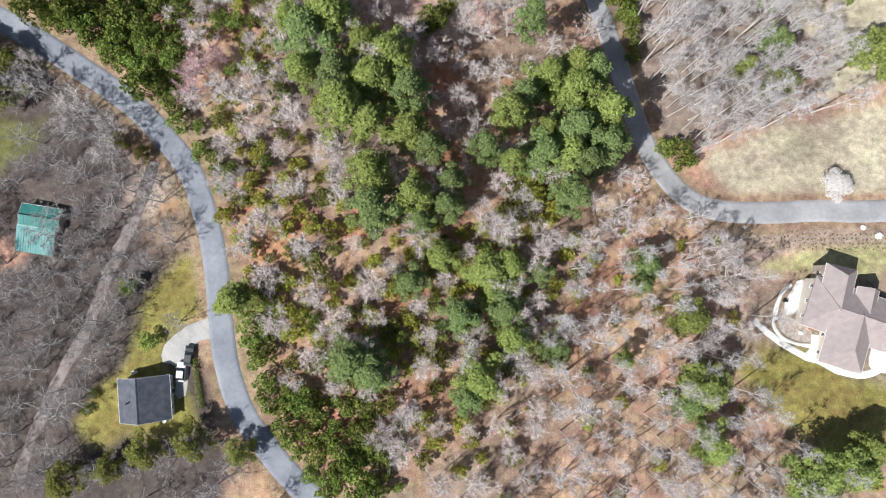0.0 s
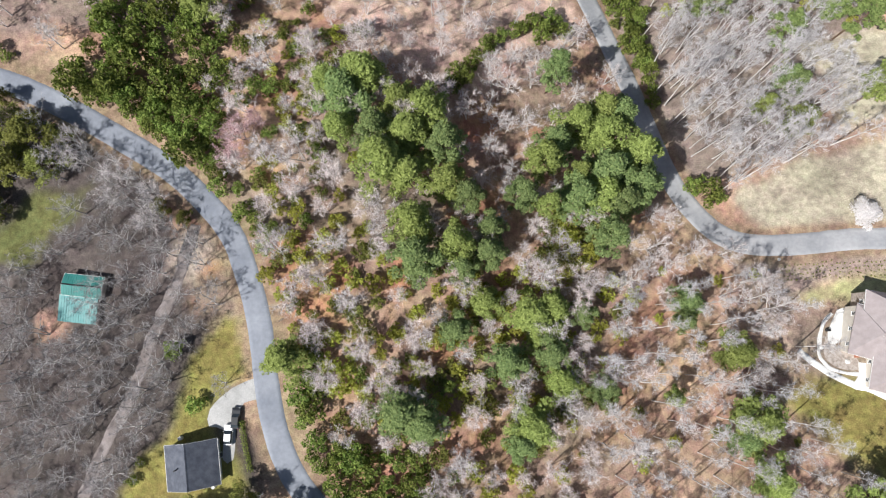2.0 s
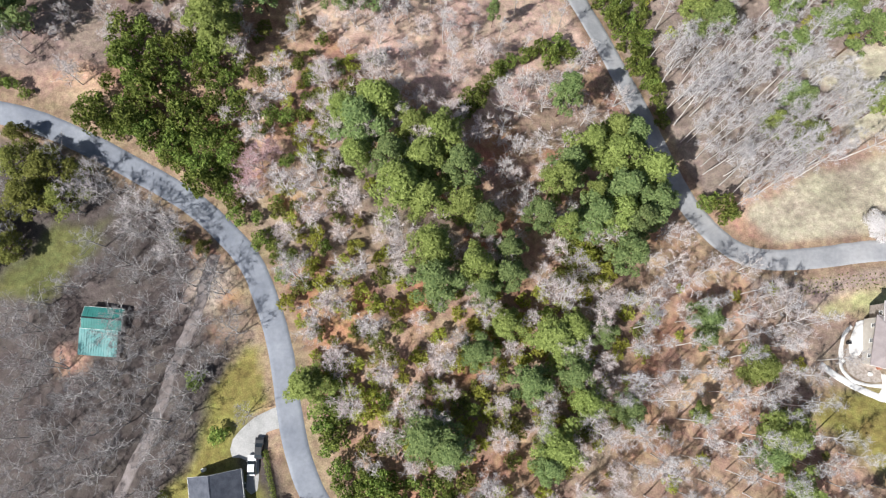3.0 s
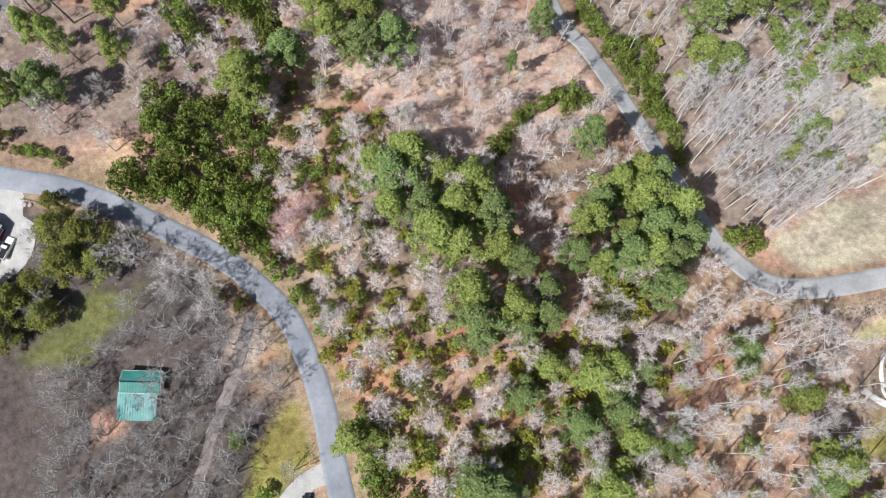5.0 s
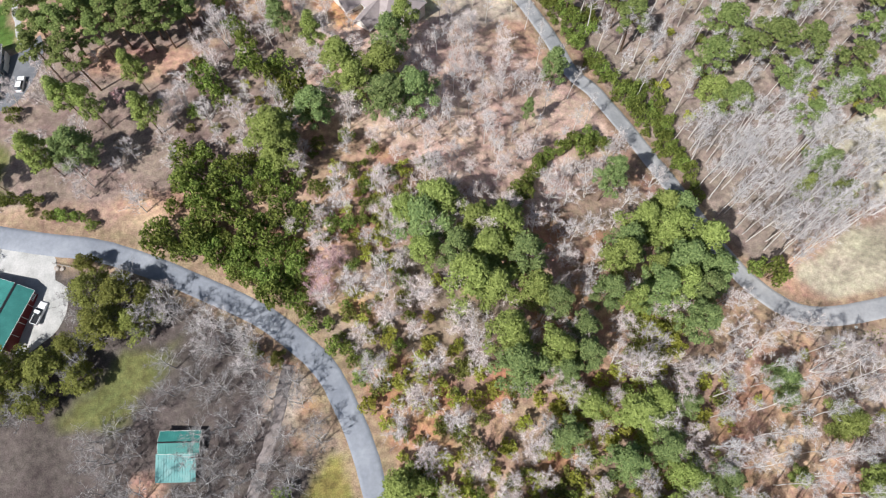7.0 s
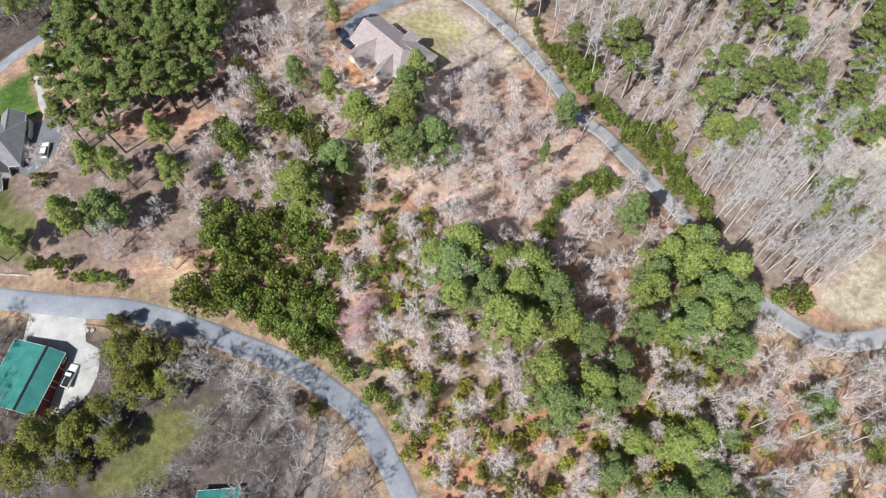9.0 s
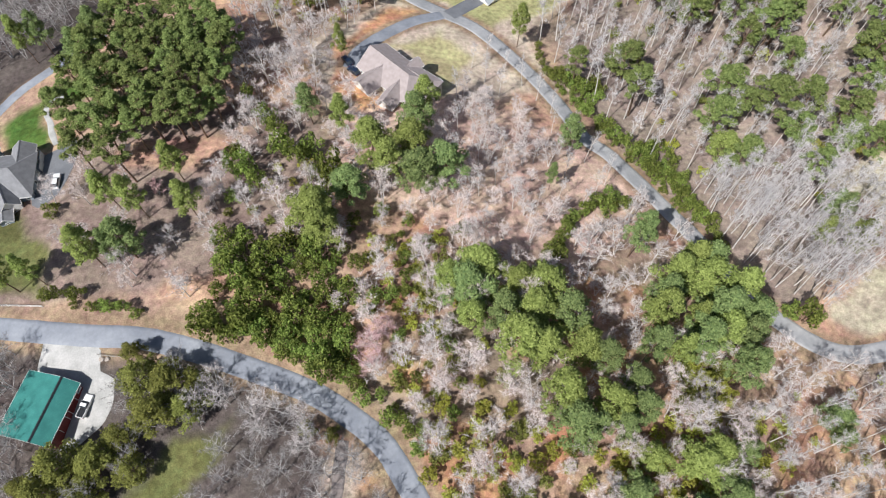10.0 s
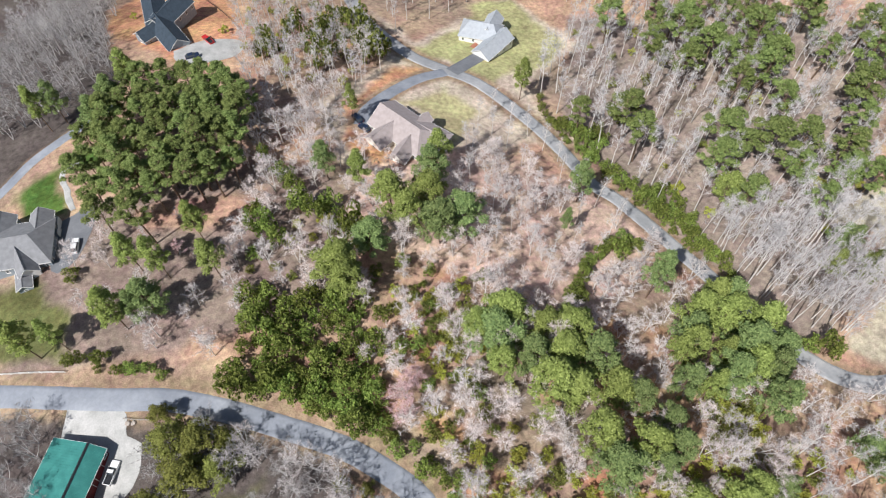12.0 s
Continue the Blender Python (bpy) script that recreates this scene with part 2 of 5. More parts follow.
PINES_SOUTH = [
    (0.3, 5.6, 3.4), (11.2, 1.7, 5.6), (15.9, 3.2, 3.8), (-6.4, -0.2, 3.4), (14.5, -6.4, 3.5), (16.5, -12.8, 3.7), (23.2, 2.0, 2.8),
    (4.5, -8.1, 3.7), (26.2, -15.3, 3.2), (48.0, 3.6, 3.6), (47.0, -1.2, 2.3), (-19.3, -17.1, 4.7), (-14.6, -19.7, 3.8), (8.7, -22.0, 5.1),
    (6.3, -25.9, 3.1), (56.7, -8.8, 4.1), (41.9, -17.9, 2.2), (58.4, -23.0, 5.6), (55.7, -27.5, 3.4), (59.9, -36.4, 4.6), (-43.6, -4.0, 4.5),
    (81.7, -41.2, 5.4), (88.5, -40.4, 4.7), (77.8, -44.2, 3.5), (92.7, -36.0, 3.6)]
PINES_MEADOW = [
    (75.0, 52.1, 3.0), (82.5, 47.3, 3.8), (82.9, 57.4, 3.0), (103.6, 54.5, 5.1), (82.1, 59.9, 3.0), (62.2, 86.9, 4.6), (17.6, 101.0, 3.4),
    (6.2, 87.3, 1.6)]
PINES_SLOPE = [
    (72.5, 107.4, 5.4), (64.2, 96.9, 4.9), (75.9, 101.2, 3.7), (83.2, 98.5, 5.4), (91.8, 94.5, 4.6), (82.5, 84.0, 3.9), (97.6, 128.0, 5.4),
    (105.9, 132.1, 5.4), (89.6, 128.0, 4.7), (65.0, 80.9, 4.1), (81.2, 70.7, 3.7), (109.4, 94.0, 4.3), (100.2, 84.9, 4.8), (94.7, 78.4, 4.1),
    (101.9, 73.8, 4.1), (45.4, 125.4, 5.4), (46.2, 115.7, 4.4), (91.8, 149.7, 5.0), (78.0, 143.3, 4.5), (88.0, 163.4, 5.4), (107.1, 147.2, 5.3),
    (126.1, 147.6, 5.4), (119.0, 106.3, 5.4), (132.4, 116.8, 5.4), (139.8, 131.5, 5.4), (72.3, 153.9, 3.2), (98.6, 114.7, 3.9), (123.7, 128.0, 4.0),
    (30.7, 130.5, 3.2), (64.0, 176.8, 5.2)]
PINES_NORTH = [
    (-42.1, 102.3, 5.2), (-39.5, 94.2, 4.2), (-27.7, 110.2, 4.2), (-24.1, 117.9, 3.7), (-31.2, 100.1, 5.0), (-31.9, 89.4, 5.1), (-24.6, 91.2, 4.9),
    (-57.0, 121.1, 2.9), (-48.3, 113.0, 2.9), (-51.2, 89.0, 4.1), (-60.7, 82.0, 5.6), (-59.8, 77.0, 4.2), (17.6, 151.8, 3.1), (-43.7, 147.1, 2.1)]
PINES_WEST = [
    (-110.6, 101.0, 3.1), (-104.0, 97.0, 2.8), (-91.2, 93.2, 3.3), (-94.4, 107.5, 2.9), (-115.4, 84.5, 3.7), (-107.3, 85.2, 4.3),
    (-110.5, 83.8, 2.6), (-132.7, 171.9, 3.0), (-137.7, 170.0, 2.8), (-118.7, 156.2, 3.7), (-109.7, 179.2, 3.2), (-113.8, 164.5, 3.4),
    (-137.0, 83.8, 3.4), (-129.8, 83.3, 2.1)]
OLIVE_TREES = [
    (-108.8, 58.7, 2.9), (-107.0, 51.6, 4.9), (-101.0, 48.9, 5.6), (-104.7, 42.7, 5.6), (-98.0, 42.3, 4.6), (-119.1, 35.7, 5.6), (-126.3, 36.4, 5.5),
    (-130.9, 31.6, 5.6), (-111.7, 32.6, 4.2), (-135.2, 34.5, 4.5), (-122.9, 28.9, 4.4), (-94.9, 48.7, 2.6), (-113.6, 39.9, 3.8), (-52.6, -34.7, 4.3),
    (-63.5, -37.1, 4.1), (-81.8, -43.6, 4.6), (-72.1, -40.9, 3.4), (-42.9, -37.0, 3.4), (-72.7, 31.3, 2.2), (-67.6, 28.7, 2.0)]
CEDARS = [
    (-30.9, 191.4, 4.6), (-28.5, 178.9, 4.1), (-34.1, 198.4, 4.3), (-53.8, 201.2, 3.8), (-65.7, 190.5, 4.0), (-47.9, 177.8, 4.0),
    (-44.2, 196.6, 3.4), (-49.6, 194.0, 2.9), (-39.1, 203.6, 3.5), (-26.8, 195.2, 3.4), (-24.1, 184.3, 2.9), (-40.3, 186.4, 2.9),
    (-73.8, 132.7, 2.0), (-69.6, 122.9, 2.6), (-67.3, 117.5, 2.6), (-66.9, 110.1, 3.2), (-62.7, 106.7, 3.2), (-58.9, 108.4, 2.9),
    (-78.5, 111.1, 2.2), (-77.1, 104.7, 2.8), (-80.7, 106.7, 2.2), (-58.5, 99.4, 2.4), (-74.5, 99.4, 2.6), (-54.7, 95.7, 3.8), (-52.1, 91.8, 2.9),
    (-81.6, 96.1, 1.7)]


def smooth_line(points, step=2.0):
    """A curve through the points (Catmull-Rom), sampled about every step metres."""
    p = [np.array(points[0]) * 2 - np.array(points[1])] + [np.array(q) for q in points] + [np.array(points[-1]) * 2 - np.array(points[-2])]
    out = []
    for i in range(1, len(p) - 2):
        n = max(2, int(np.linalg.norm(p[i + 1] - p[i]) / step))
        for k in range(n):
            s = k / n
            out.append(0.5 * (2 * p[i] + (p[i + 1] - p[i - 1]) * s + (2 * p[i - 1] - 5 * p[i] + 4 * p[i + 1] - p[i + 2]) * s * s
                              + (3 * p[i] - p[i - 1] - 3 * p[i + 1] + p[i + 2]) * s ** 3))
    out.append(p[-2])
    return np.array(out)


WEST, EAST = smooth_line(ROAD_WEST), smooth_line(ROAD_EAST)
WAYS = {"west": (WEST, 2.75), "east": (EAST, 2.75), "brown": (smooth_line(DRIVE_BROWN), 2.3), "white": (smooth_line(DRIVE_WHITE), 2.8),
        "lane": (smooth_line(LANE), 1.8), "track": (smooth_line(TRACK), 1.6)}


def line_distance(line, x, y):
    """Distance of points to a line, and the side on which they lie (positive to the right of its run)."""
    x, y = np.atleast_1d(x), np.atleast_1d(y)
    best, side = np.full(x.shape, 1e9), np.zeros(x.shape)
    for a, b in zip(line[:-1], line[1:]):
        d = b - a
        s = np.clip(((x - a[0]) * d[0] + (y - a[1]) * d[1]) / (d @ d), 0, 1)
        ex, ey = x - a[0] - s * d[0], y - a[1] - s * d[1]
        r = np.hypot(ex, ey)
        side = np.where(r < best, np.sign(d[1] * ex - d[0] * ey), side)
        best = np.minimum(best, r)
    return best, side


def polygon_distance(poly, x, y):
    """Signed distance to a polygon's edge: negative inside."""
    x, y = np.atleast_1d(x), np.atleast_1d(y)
    ring = np.array(list(poly) + [poly[0]], float)
    r, _ = line_distance(ring, x, y)
    inside = np.zeros(x.shape, bool)
    for (x0, y0), (x1, y1) in zip(ring[:-1], ring[1:]):
        if y0 != y1:
            inside ^= ((y0 > y) != (y1 > y)) & (x < (x1 - x0) * (y - y0) / (y1 - y0) + x0)
    return np.where(inside, -r, r)


ZONES = [
    ("litter", [(48, 45), (60, 35), (88, 42), (100, 60), (130, 100), (150, 150), (60, 200), (30, 140), (40, 80)]),
    ("sandy", [(-52, 118), (-54, 160), (-24, 178), (-34, 215), (-22, 222), (-10, 195), (40, 224), (56, 180), (20, 160), (30, 128), (10, 128), (-8, 122)]),
    ("duff", [(-150, 80), (-60, 72), (-56, 125), (-85, 135), (-130, 130)]),
    # next two: tree shade and lens-edge darkening are put into the ground colour
    ("shaded_wood", [(-320, 150), (-160, 143), (-140, 158), (-116, 176), (-114, 192), (-124, 230), (-128, 270), (-128, 420), (-320, 420)]),
    ("shaded_wood", [(-200, -120), (-60, -120), (-46, -40), (-66, 10), (-72, 40), (-112, 58), (-128, 69), (-200, 98)]),
    ("lawn", [(-57.5, 5.2), (-52.6, 5.2), (-51.7, -8.8), (-57.0, -10.7), (-62.0, -14.5), (-61.9, -20.8), (-53.9, -31.4), (-56.4, -33.9), (-81.3, -36.8),
    (-82.1, -32.4), (-73.7, -20.9), (-68.0, -12.0), (-65.1, -3.1)]),
    ("lawn", [(68.3, -20.5), (75.9, -12.7), (102.3, -25.1), (107.8, -36.8), (87.8, -40.4), (78.3, -31.7)]),
    ("pale_lawn", [(76.6, 3.6), (90.7, 7.8), (117.5, 9.7), (115.9, 0.8), (85.7, 0.8)]),
    ("straw", [(65.8, 29.6), (87.7, 39.4), (122.9, 45.0), (119.4, 20.2), (74.3, 21.0)]),
    ("straw", [(93.7, 73.1), (126.3, 75.5), (124.0, 54.0), (99.5, 46.0), (99.4, 58.5)]),
    ("mulch", [(65.0, 13.5), (118.3, 13.8), (117.5, 9.2), (90.8, 8.3), (75.2, 3.6), (67.1, 5.0)]),
    ("straw_lawn", [(-27.9, 154.1), (-7.2, 161.6), (-1.7, 146.3), (-16.7, 125.4), (-17.3, 135.6), (-20.6, 151.5)]),
    ("clay", [(-47.0, 155.4), (-22.2, 176.1), (-3.1, 174.5), (-26.9, 165.7), (-41.4, 154.5), (-41.9, 143.7), (-35.3, 125.4), (-43.1, 122.9), (-48.8, 137.7)]),
    ("pale_lawn", [(-14.9, 187.1), (12.6, 201.3), (21.4, 219.8), (40.0, 220.7), (49.5, 181.8), (34.2, 169.2), (19.4, 167.5), (8.1, 161.7), (4.1, 169.2), (-2.1, 177.5)]),
    ("clay", [(-126.0, 253.6), (-114.8, 282.7), (-76.9, 253.2), (-70.2, 204.4), (-82.3, 190.4), (-91.9, 191.1), (-109.4, 210.2), (-121.0, 229.3)]),
    ("green_lawn", [(-148.4, 145.8), (-142.5, 149.1), (-134.0, 154.1), (-127.0, 157.3), (-120.1, 154.5), (-122.7, 148.3), (-132.4, 148.4), (-134.0, 143.0), (-131.4, 136.7), (-131.9, 131.0), (-138.2, 131.3), (-146.6, 132.4)]),
    ("olive_lawn", [(-160.3, 114.2), (-140.1, 108.8), (-129.0, 93.2), (-131.9, 81.0), (-157.9, 88.5)]),
    ("olive_lawn", [(-119.8, 23.4), (-102.7, 37.3), (-90.7, 38.2), (-94.3, 30.6), (-108.5, 20.5)]),
    ("leaf_clay", [(-102.8, 8.7), (-97.1, 6.0), (-97.7, 3.4), (-102.7, 2.1)]),
    ("leaf_clay", [(-112.3, 125.3), (-77.3, 121.3), (-85.1, 109.9), (-111.0, 114.9)]),
    ("sandy", [(-69.6, 28.1), (-59.9, 23.0), (-66.7, 14.6), (-71.4, 17.1)]),
    ("leaf", [(-46.5, 123.6), (-10, 128), (35.8, 103.2), (30.8, 70.8), (5, 58), (-18.7, 69.0), (-44.5, 90.4), (-53.8, 105.8)]),
]
# the darkest of these holds the western woods' shade as colour
ZONE_COLOUR = {"lawn": (0.25, 0.225, 0.07), "straw_lawn": (0.39, 0.345, 0.19), "straw": (0.44, 0.395, 0.29), "mulch": (0.36, 0.28, 0.23),
               # sandy and leaf: pale ground, brightened further to hold some distant haze
               "clay": (0.50, 0.27, 0.15), "leaf_clay": (0.40, 0.255, 0.18), "olive_lawn": (0.125, 0.13, 0.05), "pale_lawn": (0.38, 0.365, 0.18), "green_lawn": (0.085, 0.15, 0.035), "leaf": (0.56, 0.4, 0.315), "sandy": (0.52, 0.43, 0.34), "wood": (0.27, 0.21, 0.16), "litter": (0.28, 0.222, 0.185), "duff": (0.26, 0.196, 0.162), "shaded_wood": (0.102, 0.084, 0.076), "verge": (0.315, 0.228, 0.152)}


def wobble(x, y, size, amount):
    return np.array([noise.noise((a / size, b / size, 3.7)) for a, b in zip(x, y)]) * amount


def build_ground():
    """One sheet of land, fine where the drone passes and coarse towards the horizon, with its cover as a colour per corner."""
    def axis(lo, hi, step):
        mid = np.arange(lo, hi + 0.1, step)
        far = np.cumsum(step * 1.35 ** np.arange(1, 19))
        return np.concatenate([(lo - far)[::-1], mid, hi + far])
    xs, ys = axis(-165, 140, 1.5), axis(-75, 270, 1.5)
    X, Y = (q.ravel() for q in np.meshgrid(xs, ys))
    Z = ground_z(X, Y)
    jag = wobble(X, Y, 9, 3.0) + wobble(X, Y, 2.5, 1.2)
    colour = np.tile(np.array(ZONE_COLOUR["wood"]), (len(X), 1))
    drift = np.clip(0.5 + wobble(X, Y, 30, 0.9), 0, 1)[:, None]
    colour = colour * (1 - drift) + np.array((0.49, 0.315, 0.21)) * drift
    rust = np.clip(wobble(X + 40, Y - 70, 11, 2.2) + wobble(X, Y, 4, 0.9) - 0.05, 0, 0.95)[:, None] * np.exp(-((X + 15) ** 2 + (Y - 25) ** 2) / 5000)[:, None]
    colour = colour * (1 - rust) + np.array((0.46, 0.24, 0.13)) * rust
    for kind, poly in ZONES:
        d = polygon_distance(poly, X, Y) + jag
        w = np.clip(0.5 - d / 3.0, 0, 1)[:, None]
        colour = colour * (1 - w) + np.array(ZONE_COLOUR[kind]) * w
    for way, wide in (("west", 2.7), ("east", 2.9), ("brown", 2.5), ("lane", 1.2)):
        d, side = line_distance(WAYS[way][0], X, Y)
        d = d - WAYS[way][1] + 0.35 * jag - np.where(side > 0, 1.2 if way == "west" else 0.0, 0)
        w = np.clip((wide - d) / 1.6, 0, 1)[:, None]
        colour = colour * (1 - w) + np.array(ZONE_COLOUR["verge"]) * w
    w, h = len(xs), len(ys)
    i = np.arange(w * h).reshape(h, w)
    quads = np.stack([i[:-1, :-1], i[:-1, 1:], i[1:, 1:], i[1:, :-1]], -1).reshape(-1, 4)
    me = bpy.data.meshes.new("ground")
    me.from_pydata(np.stack([X, Y, Z], 1).tolist(), [], quads.tolist())
    at = me.color_attributes.new("cover", "FLOAT_COLOR", "POINT")
    at.data.foreach_set("color", np.concatenate([colour, np.ones((len(X), 1))], 1).astype(np.float32).ravel())
    me.polygons.foreach_set("use_smooth", [True] * len(me.polygons))
    ob = tagged(new("ground", me), "sloping woodland floor of brown leaf litter, clay and lawns", "ground", kind="structure")
    m = bpy.data.materials.new("woodland_floor")
    m.use_nodes = True
    nt = m.node_tree
    bs = nt.nodes["Principled BSDF"]
    bs.inputs["Roughness"].default_value, bs.inputs["Specular IOR Level"].default_value = 0.95, 0.1
    tc = nt.nodes.new("ShaderNodeTexCoord")
    col = nt.nodes.new("ShaderNodeVertexColor")
    col.layer_name = "cover"
    last = col.outputs[0]
    for size, lo, hi, det in ((0.09, 0.72, 1.25, 6), (0.6, 0.7, 1.28, 6), (3.5, 0.72, 1.25, 3)):
        no = nt.nodes.new("ShaderNodeTexNoise")
        no.inputs["Scale"].default_value, no.inputs["Detail"].default_value = size, det
        nt.links.new(tc.outputs["Object"], no.inputs["Vector"])
        mr = nt.nodes.new("ShaderNodeMapRange")
        mr.inputs["From Min"].default_value, mr.inputs["From Max"].default_value = 0.3, 0.7
        mr.inputs["To Min"].default_value, mr.inputs["To Max"].default_value = lo, hi
        nt.links.new(no.outputs["Fac"], mr.inputs["Value"])
        hs = nt.nodes.new("ShaderNodeHueSaturation")
        nt.links.new(mr.outputs[0], hs.inputs["Value"])
        if size < 1:
            mh = nt.nodes.new("ShaderNodeMapRange")
            mh.inputs["From Min"].default_value, mh.inputs["From Max"].default_value = 0.3, 0.7
            mh.inputs["To Min"].default_value, mh.inputs["To Max"].default_value = 0.475, 0.52
            nt.links.new(no.outputs["Color"], mh.inputs["Value"])
            nt.links.new(mh.outputs[0], hs.inputs["Hue"])
        nt.links.new(last, hs.inputs["Color"])
        last = hs.outputs[0]
    nt.links.new(last, bs.inputs["Base Color"])
    bp = nt.nodes.new("ShaderNodeBump")
    bp.inputs["Strength"].default_value, bp.inputs["Distance"].default_value = 0.6, 0.15
    no = nt.nodes.new("ShaderNodeTexNoise")
    no.inputs["Scale"].default_value, no.inputs["Detail"].default_value = 2.2, 6
    nt.links.new(tc.outputs["Object"], no.inputs["Vector"])
    nt.links.new(no.outputs["Fac"], bp.inputs["Height"])
    nt.links.new(bp.outputs[0], bs.inputs["Normal"])
    me.materials.append(m)
    return ob


def mesh_object(name, verts, faces, material, parent=None, label="", smooth=False):
    me = bpy.data.meshes.new(name)
    me.from_pydata([tuple(v) for v in verts], [], [tuple(q) for q in faces])
    for m in material if isinstance(material, (list, tuple)) else [material]:
        me.materials.append(m)
    if smooth:
        me.polygons.foreach_set("use_smooth", [True] * len(me.polygons))
    ob = new(name, me)
    if parent:
        ob.parent = parent
    return tagged(ob, label)


def ribbon(name, line, half, material, label, category, lift=0.07, ragged=0.15, kind="structure"):
    """A road laid on the land, with a thin visible edge and slightly ragged sides."""
    verts, faces = [], []
    cols = 6
    for k, p in enumerate(line):
        d = line[min(k + 1, len(line) - 1)] - line[max(k - 1, 0)]
        nrm = np.array((d[1], -d[0])) / np.linalg.norm(d)
        for c in range(cols + 1):
            s = -1 + 2 * c / cols
            wide = half + ragged * noise.noise((p[0] * 0.35, p[1] * 0.35, 7.0 if s > 0 else 1.0))
            q = p + nrm * s * wide
            verts.append((q[0], q[1], gz(*q) + lift + 0.05 * (1 - s * s)))
        for s in (-1, 1):
            q = p + nrm * s * (half + ragged * noise.noise((p[0] * 0.35, p[1] * 0.35, 7.0 if s > 0 else 1.0)) + 0.12)
            verts.append((q[0], q[1], gz(*q) - 0.1))
    n = cols + 3
    for k in range(len(line) - 1):
        a, b = k * n, (k + 1) * n
        faces += [(a + c, b + c, b + c + 1, a + c + 1)[::-1] for c in range(cols)]
        faces += [(a + cols + 1, b + cols + 1, b, a)[::-1], (a + cols, b + cols, b + cols + 2, a + cols + 2)[::-1]]
    ob = mesh_object(name, verts, faces, material, smooth=True)
    return tagged(ob, label, category, kind=kind)


def pad(name, poly, material, label, category, lift=0.06, ragged=0.25):
    """A paved yard draped on the land, its outline rounded."""
    ring = smooth_line(list(poly) + [poly[0]], 1.5)[:-1]
    ring = ring + np.array([(noise.noise((p[0], p[1], 2)) * ragged, noise.noise((p[0], p[1], 9)) * ragged) for p in ring])
    bm = bmesh.new()
    top = [bm.verts.new((p[0], p[1], 0)) for p in ring]
    bmesh.ops.triangle_fill(bm, use_beauty=True, edges=[bm.edges.new((top[i - 1], top[i])) for i in range(len(top))])
    for _ in range(2):
        bmesh.ops.subdivide_edges(bm, edges=[e for e in bm.edges if e.calc_length() > 3], cuts=1, use_grid_fill=False)
        bmesh.ops.triangulate(bm, faces=bm.faces)
    rim = [e for e in bm.edges if e.is_boundary]
    down = bmesh.ops.extrude_edge_only(bm, edges=rim)["geom"]
    low = {v for v in down if isinstance(v, bmesh.types.BMVert)}
    for v in bm.verts:
        v.co.z = gz(v.co.x, v.co.y) + (-0.12 if v in low else lift)
    bmesh.ops.recalc_face_normals(bm, faces=bm.faces)
    me = bpy.data.meshes.new(name)
    bm.to_mesh(me)
    bm.free()
    me.materials.append(material)
    return tagged(new(name, me), label, category, kind="structure")


build_ground()
ribbon("road", WEST, 2.75, M_ASPHALT, "worn blue-grey asphalt road curving through the woods", "road")
ribbon("road", EAST, 2.75, M_ASPHALT_PALE, "grey asphalt lane bending past the meadow", "road", lift=0.08)
ribbon("driveway", WAYS["brown"][0], 2.3, M_ASPHALT, "curved asphalt driveway beside the brown-roofed house", "driveway", lift=0.12)
ribbon("driveway", WAYS["white"][0], 2.8, M_ASPHALT_DARK, "short dark driveway to the white house", "driveway", lift=0.13)
ribbon("lane", WAYS["lane"][0], 1.8, M_ASPHALT, "narrow grey lane at the wood's edge", "lane", lift=0.07)
ribbon("dirt_track", WAYS["track"][0], 1.35, M_TRACK, "pale dirt track between bare trees", "track", lift=0.05, ragged=0.9)
ribbon("garden_path", smooth_line([(-128.7, 151.2), (-132.8, 149.8), (-133.7, 145.8), (-132.2, 141.1), (-131.6, 136.8), (-130.0, 131.5)], 1.0), 0.9, M_GRAVEL, "curved gravel path beside a green lawn", "path", lift=0.06, ragged=0.4)
pad("gravel_yard", LOT_BARN, M_GRAVEL, "pale gravel yard beside the teal-roofed barn", "yard")
pad("driveway", DRIVE_A, M_GRAVEL, "pale concrete driveway leading to the small house", "driveway")
pad("driveway", DRIVE_E, M_ASPHALT_DARK, "wide asphalt turning area beside the grey house", "driveway")


# ---- houses, barns and what stands by them ----
def part(name, soup, material, parent, label="", smooth=False):
    """One mesh object under a thing or under a part; its corners are given in world metres."""
    o, above = Vector((0, 0, 0)), parent
    while above:
        o, above = o + above.location, above.parent
    ob = mesh_object(name, [tuple(Vector(v) - o) for v in soup[0]], soup[1], material, parent, label, smooth)
    return ob


def slab(corners, thick, down=Vector((0, 0, -1))):
    """A plate: a polygon and its copy a thickness below, with sides."""
    n = len(corners)
    v = [Vector(c) for c in corners] + [Vector(c) + down * thick for c in corners]
    f = [tuple(range(n)), tuple(range(2 * n - 1, n - 1, -1))]
    f += [(i, i + n, (i + 1) % n + n, (i + 1) % n) for i in range(n)]
    return v, f


def join(*soups):
    v, f = [], []
    for sv, sf in soups:
        f += [tuple(i + len(v) for i in q) for q in sf]
        v += list(sv)
    return v, f


def block(o, ax, ay, az):
    """A box from a corner and three edges."""
    o, ax, ay, az = Vector(o), Vector(ax), Vector(ay), Vector(az)
    v = [o, o + ax, o + ax + ay, o + ay]
    v += [p + az for p in v]
    return v, [(3, 2, 1, 0), (4, 5, 6, 7), (0, 1, 5, 4), (1, 2, 6, 5), (2, 3, 7, 6), (3, 0, 4, 7)]


def thing(name, x, y, z, label, category, group=""):
    ob = tagged(new(name), label, category, group)
    ob.location = (x, y, z)
    ob.matrix_world = Matrix.Translation((x, y, z))
    return ob


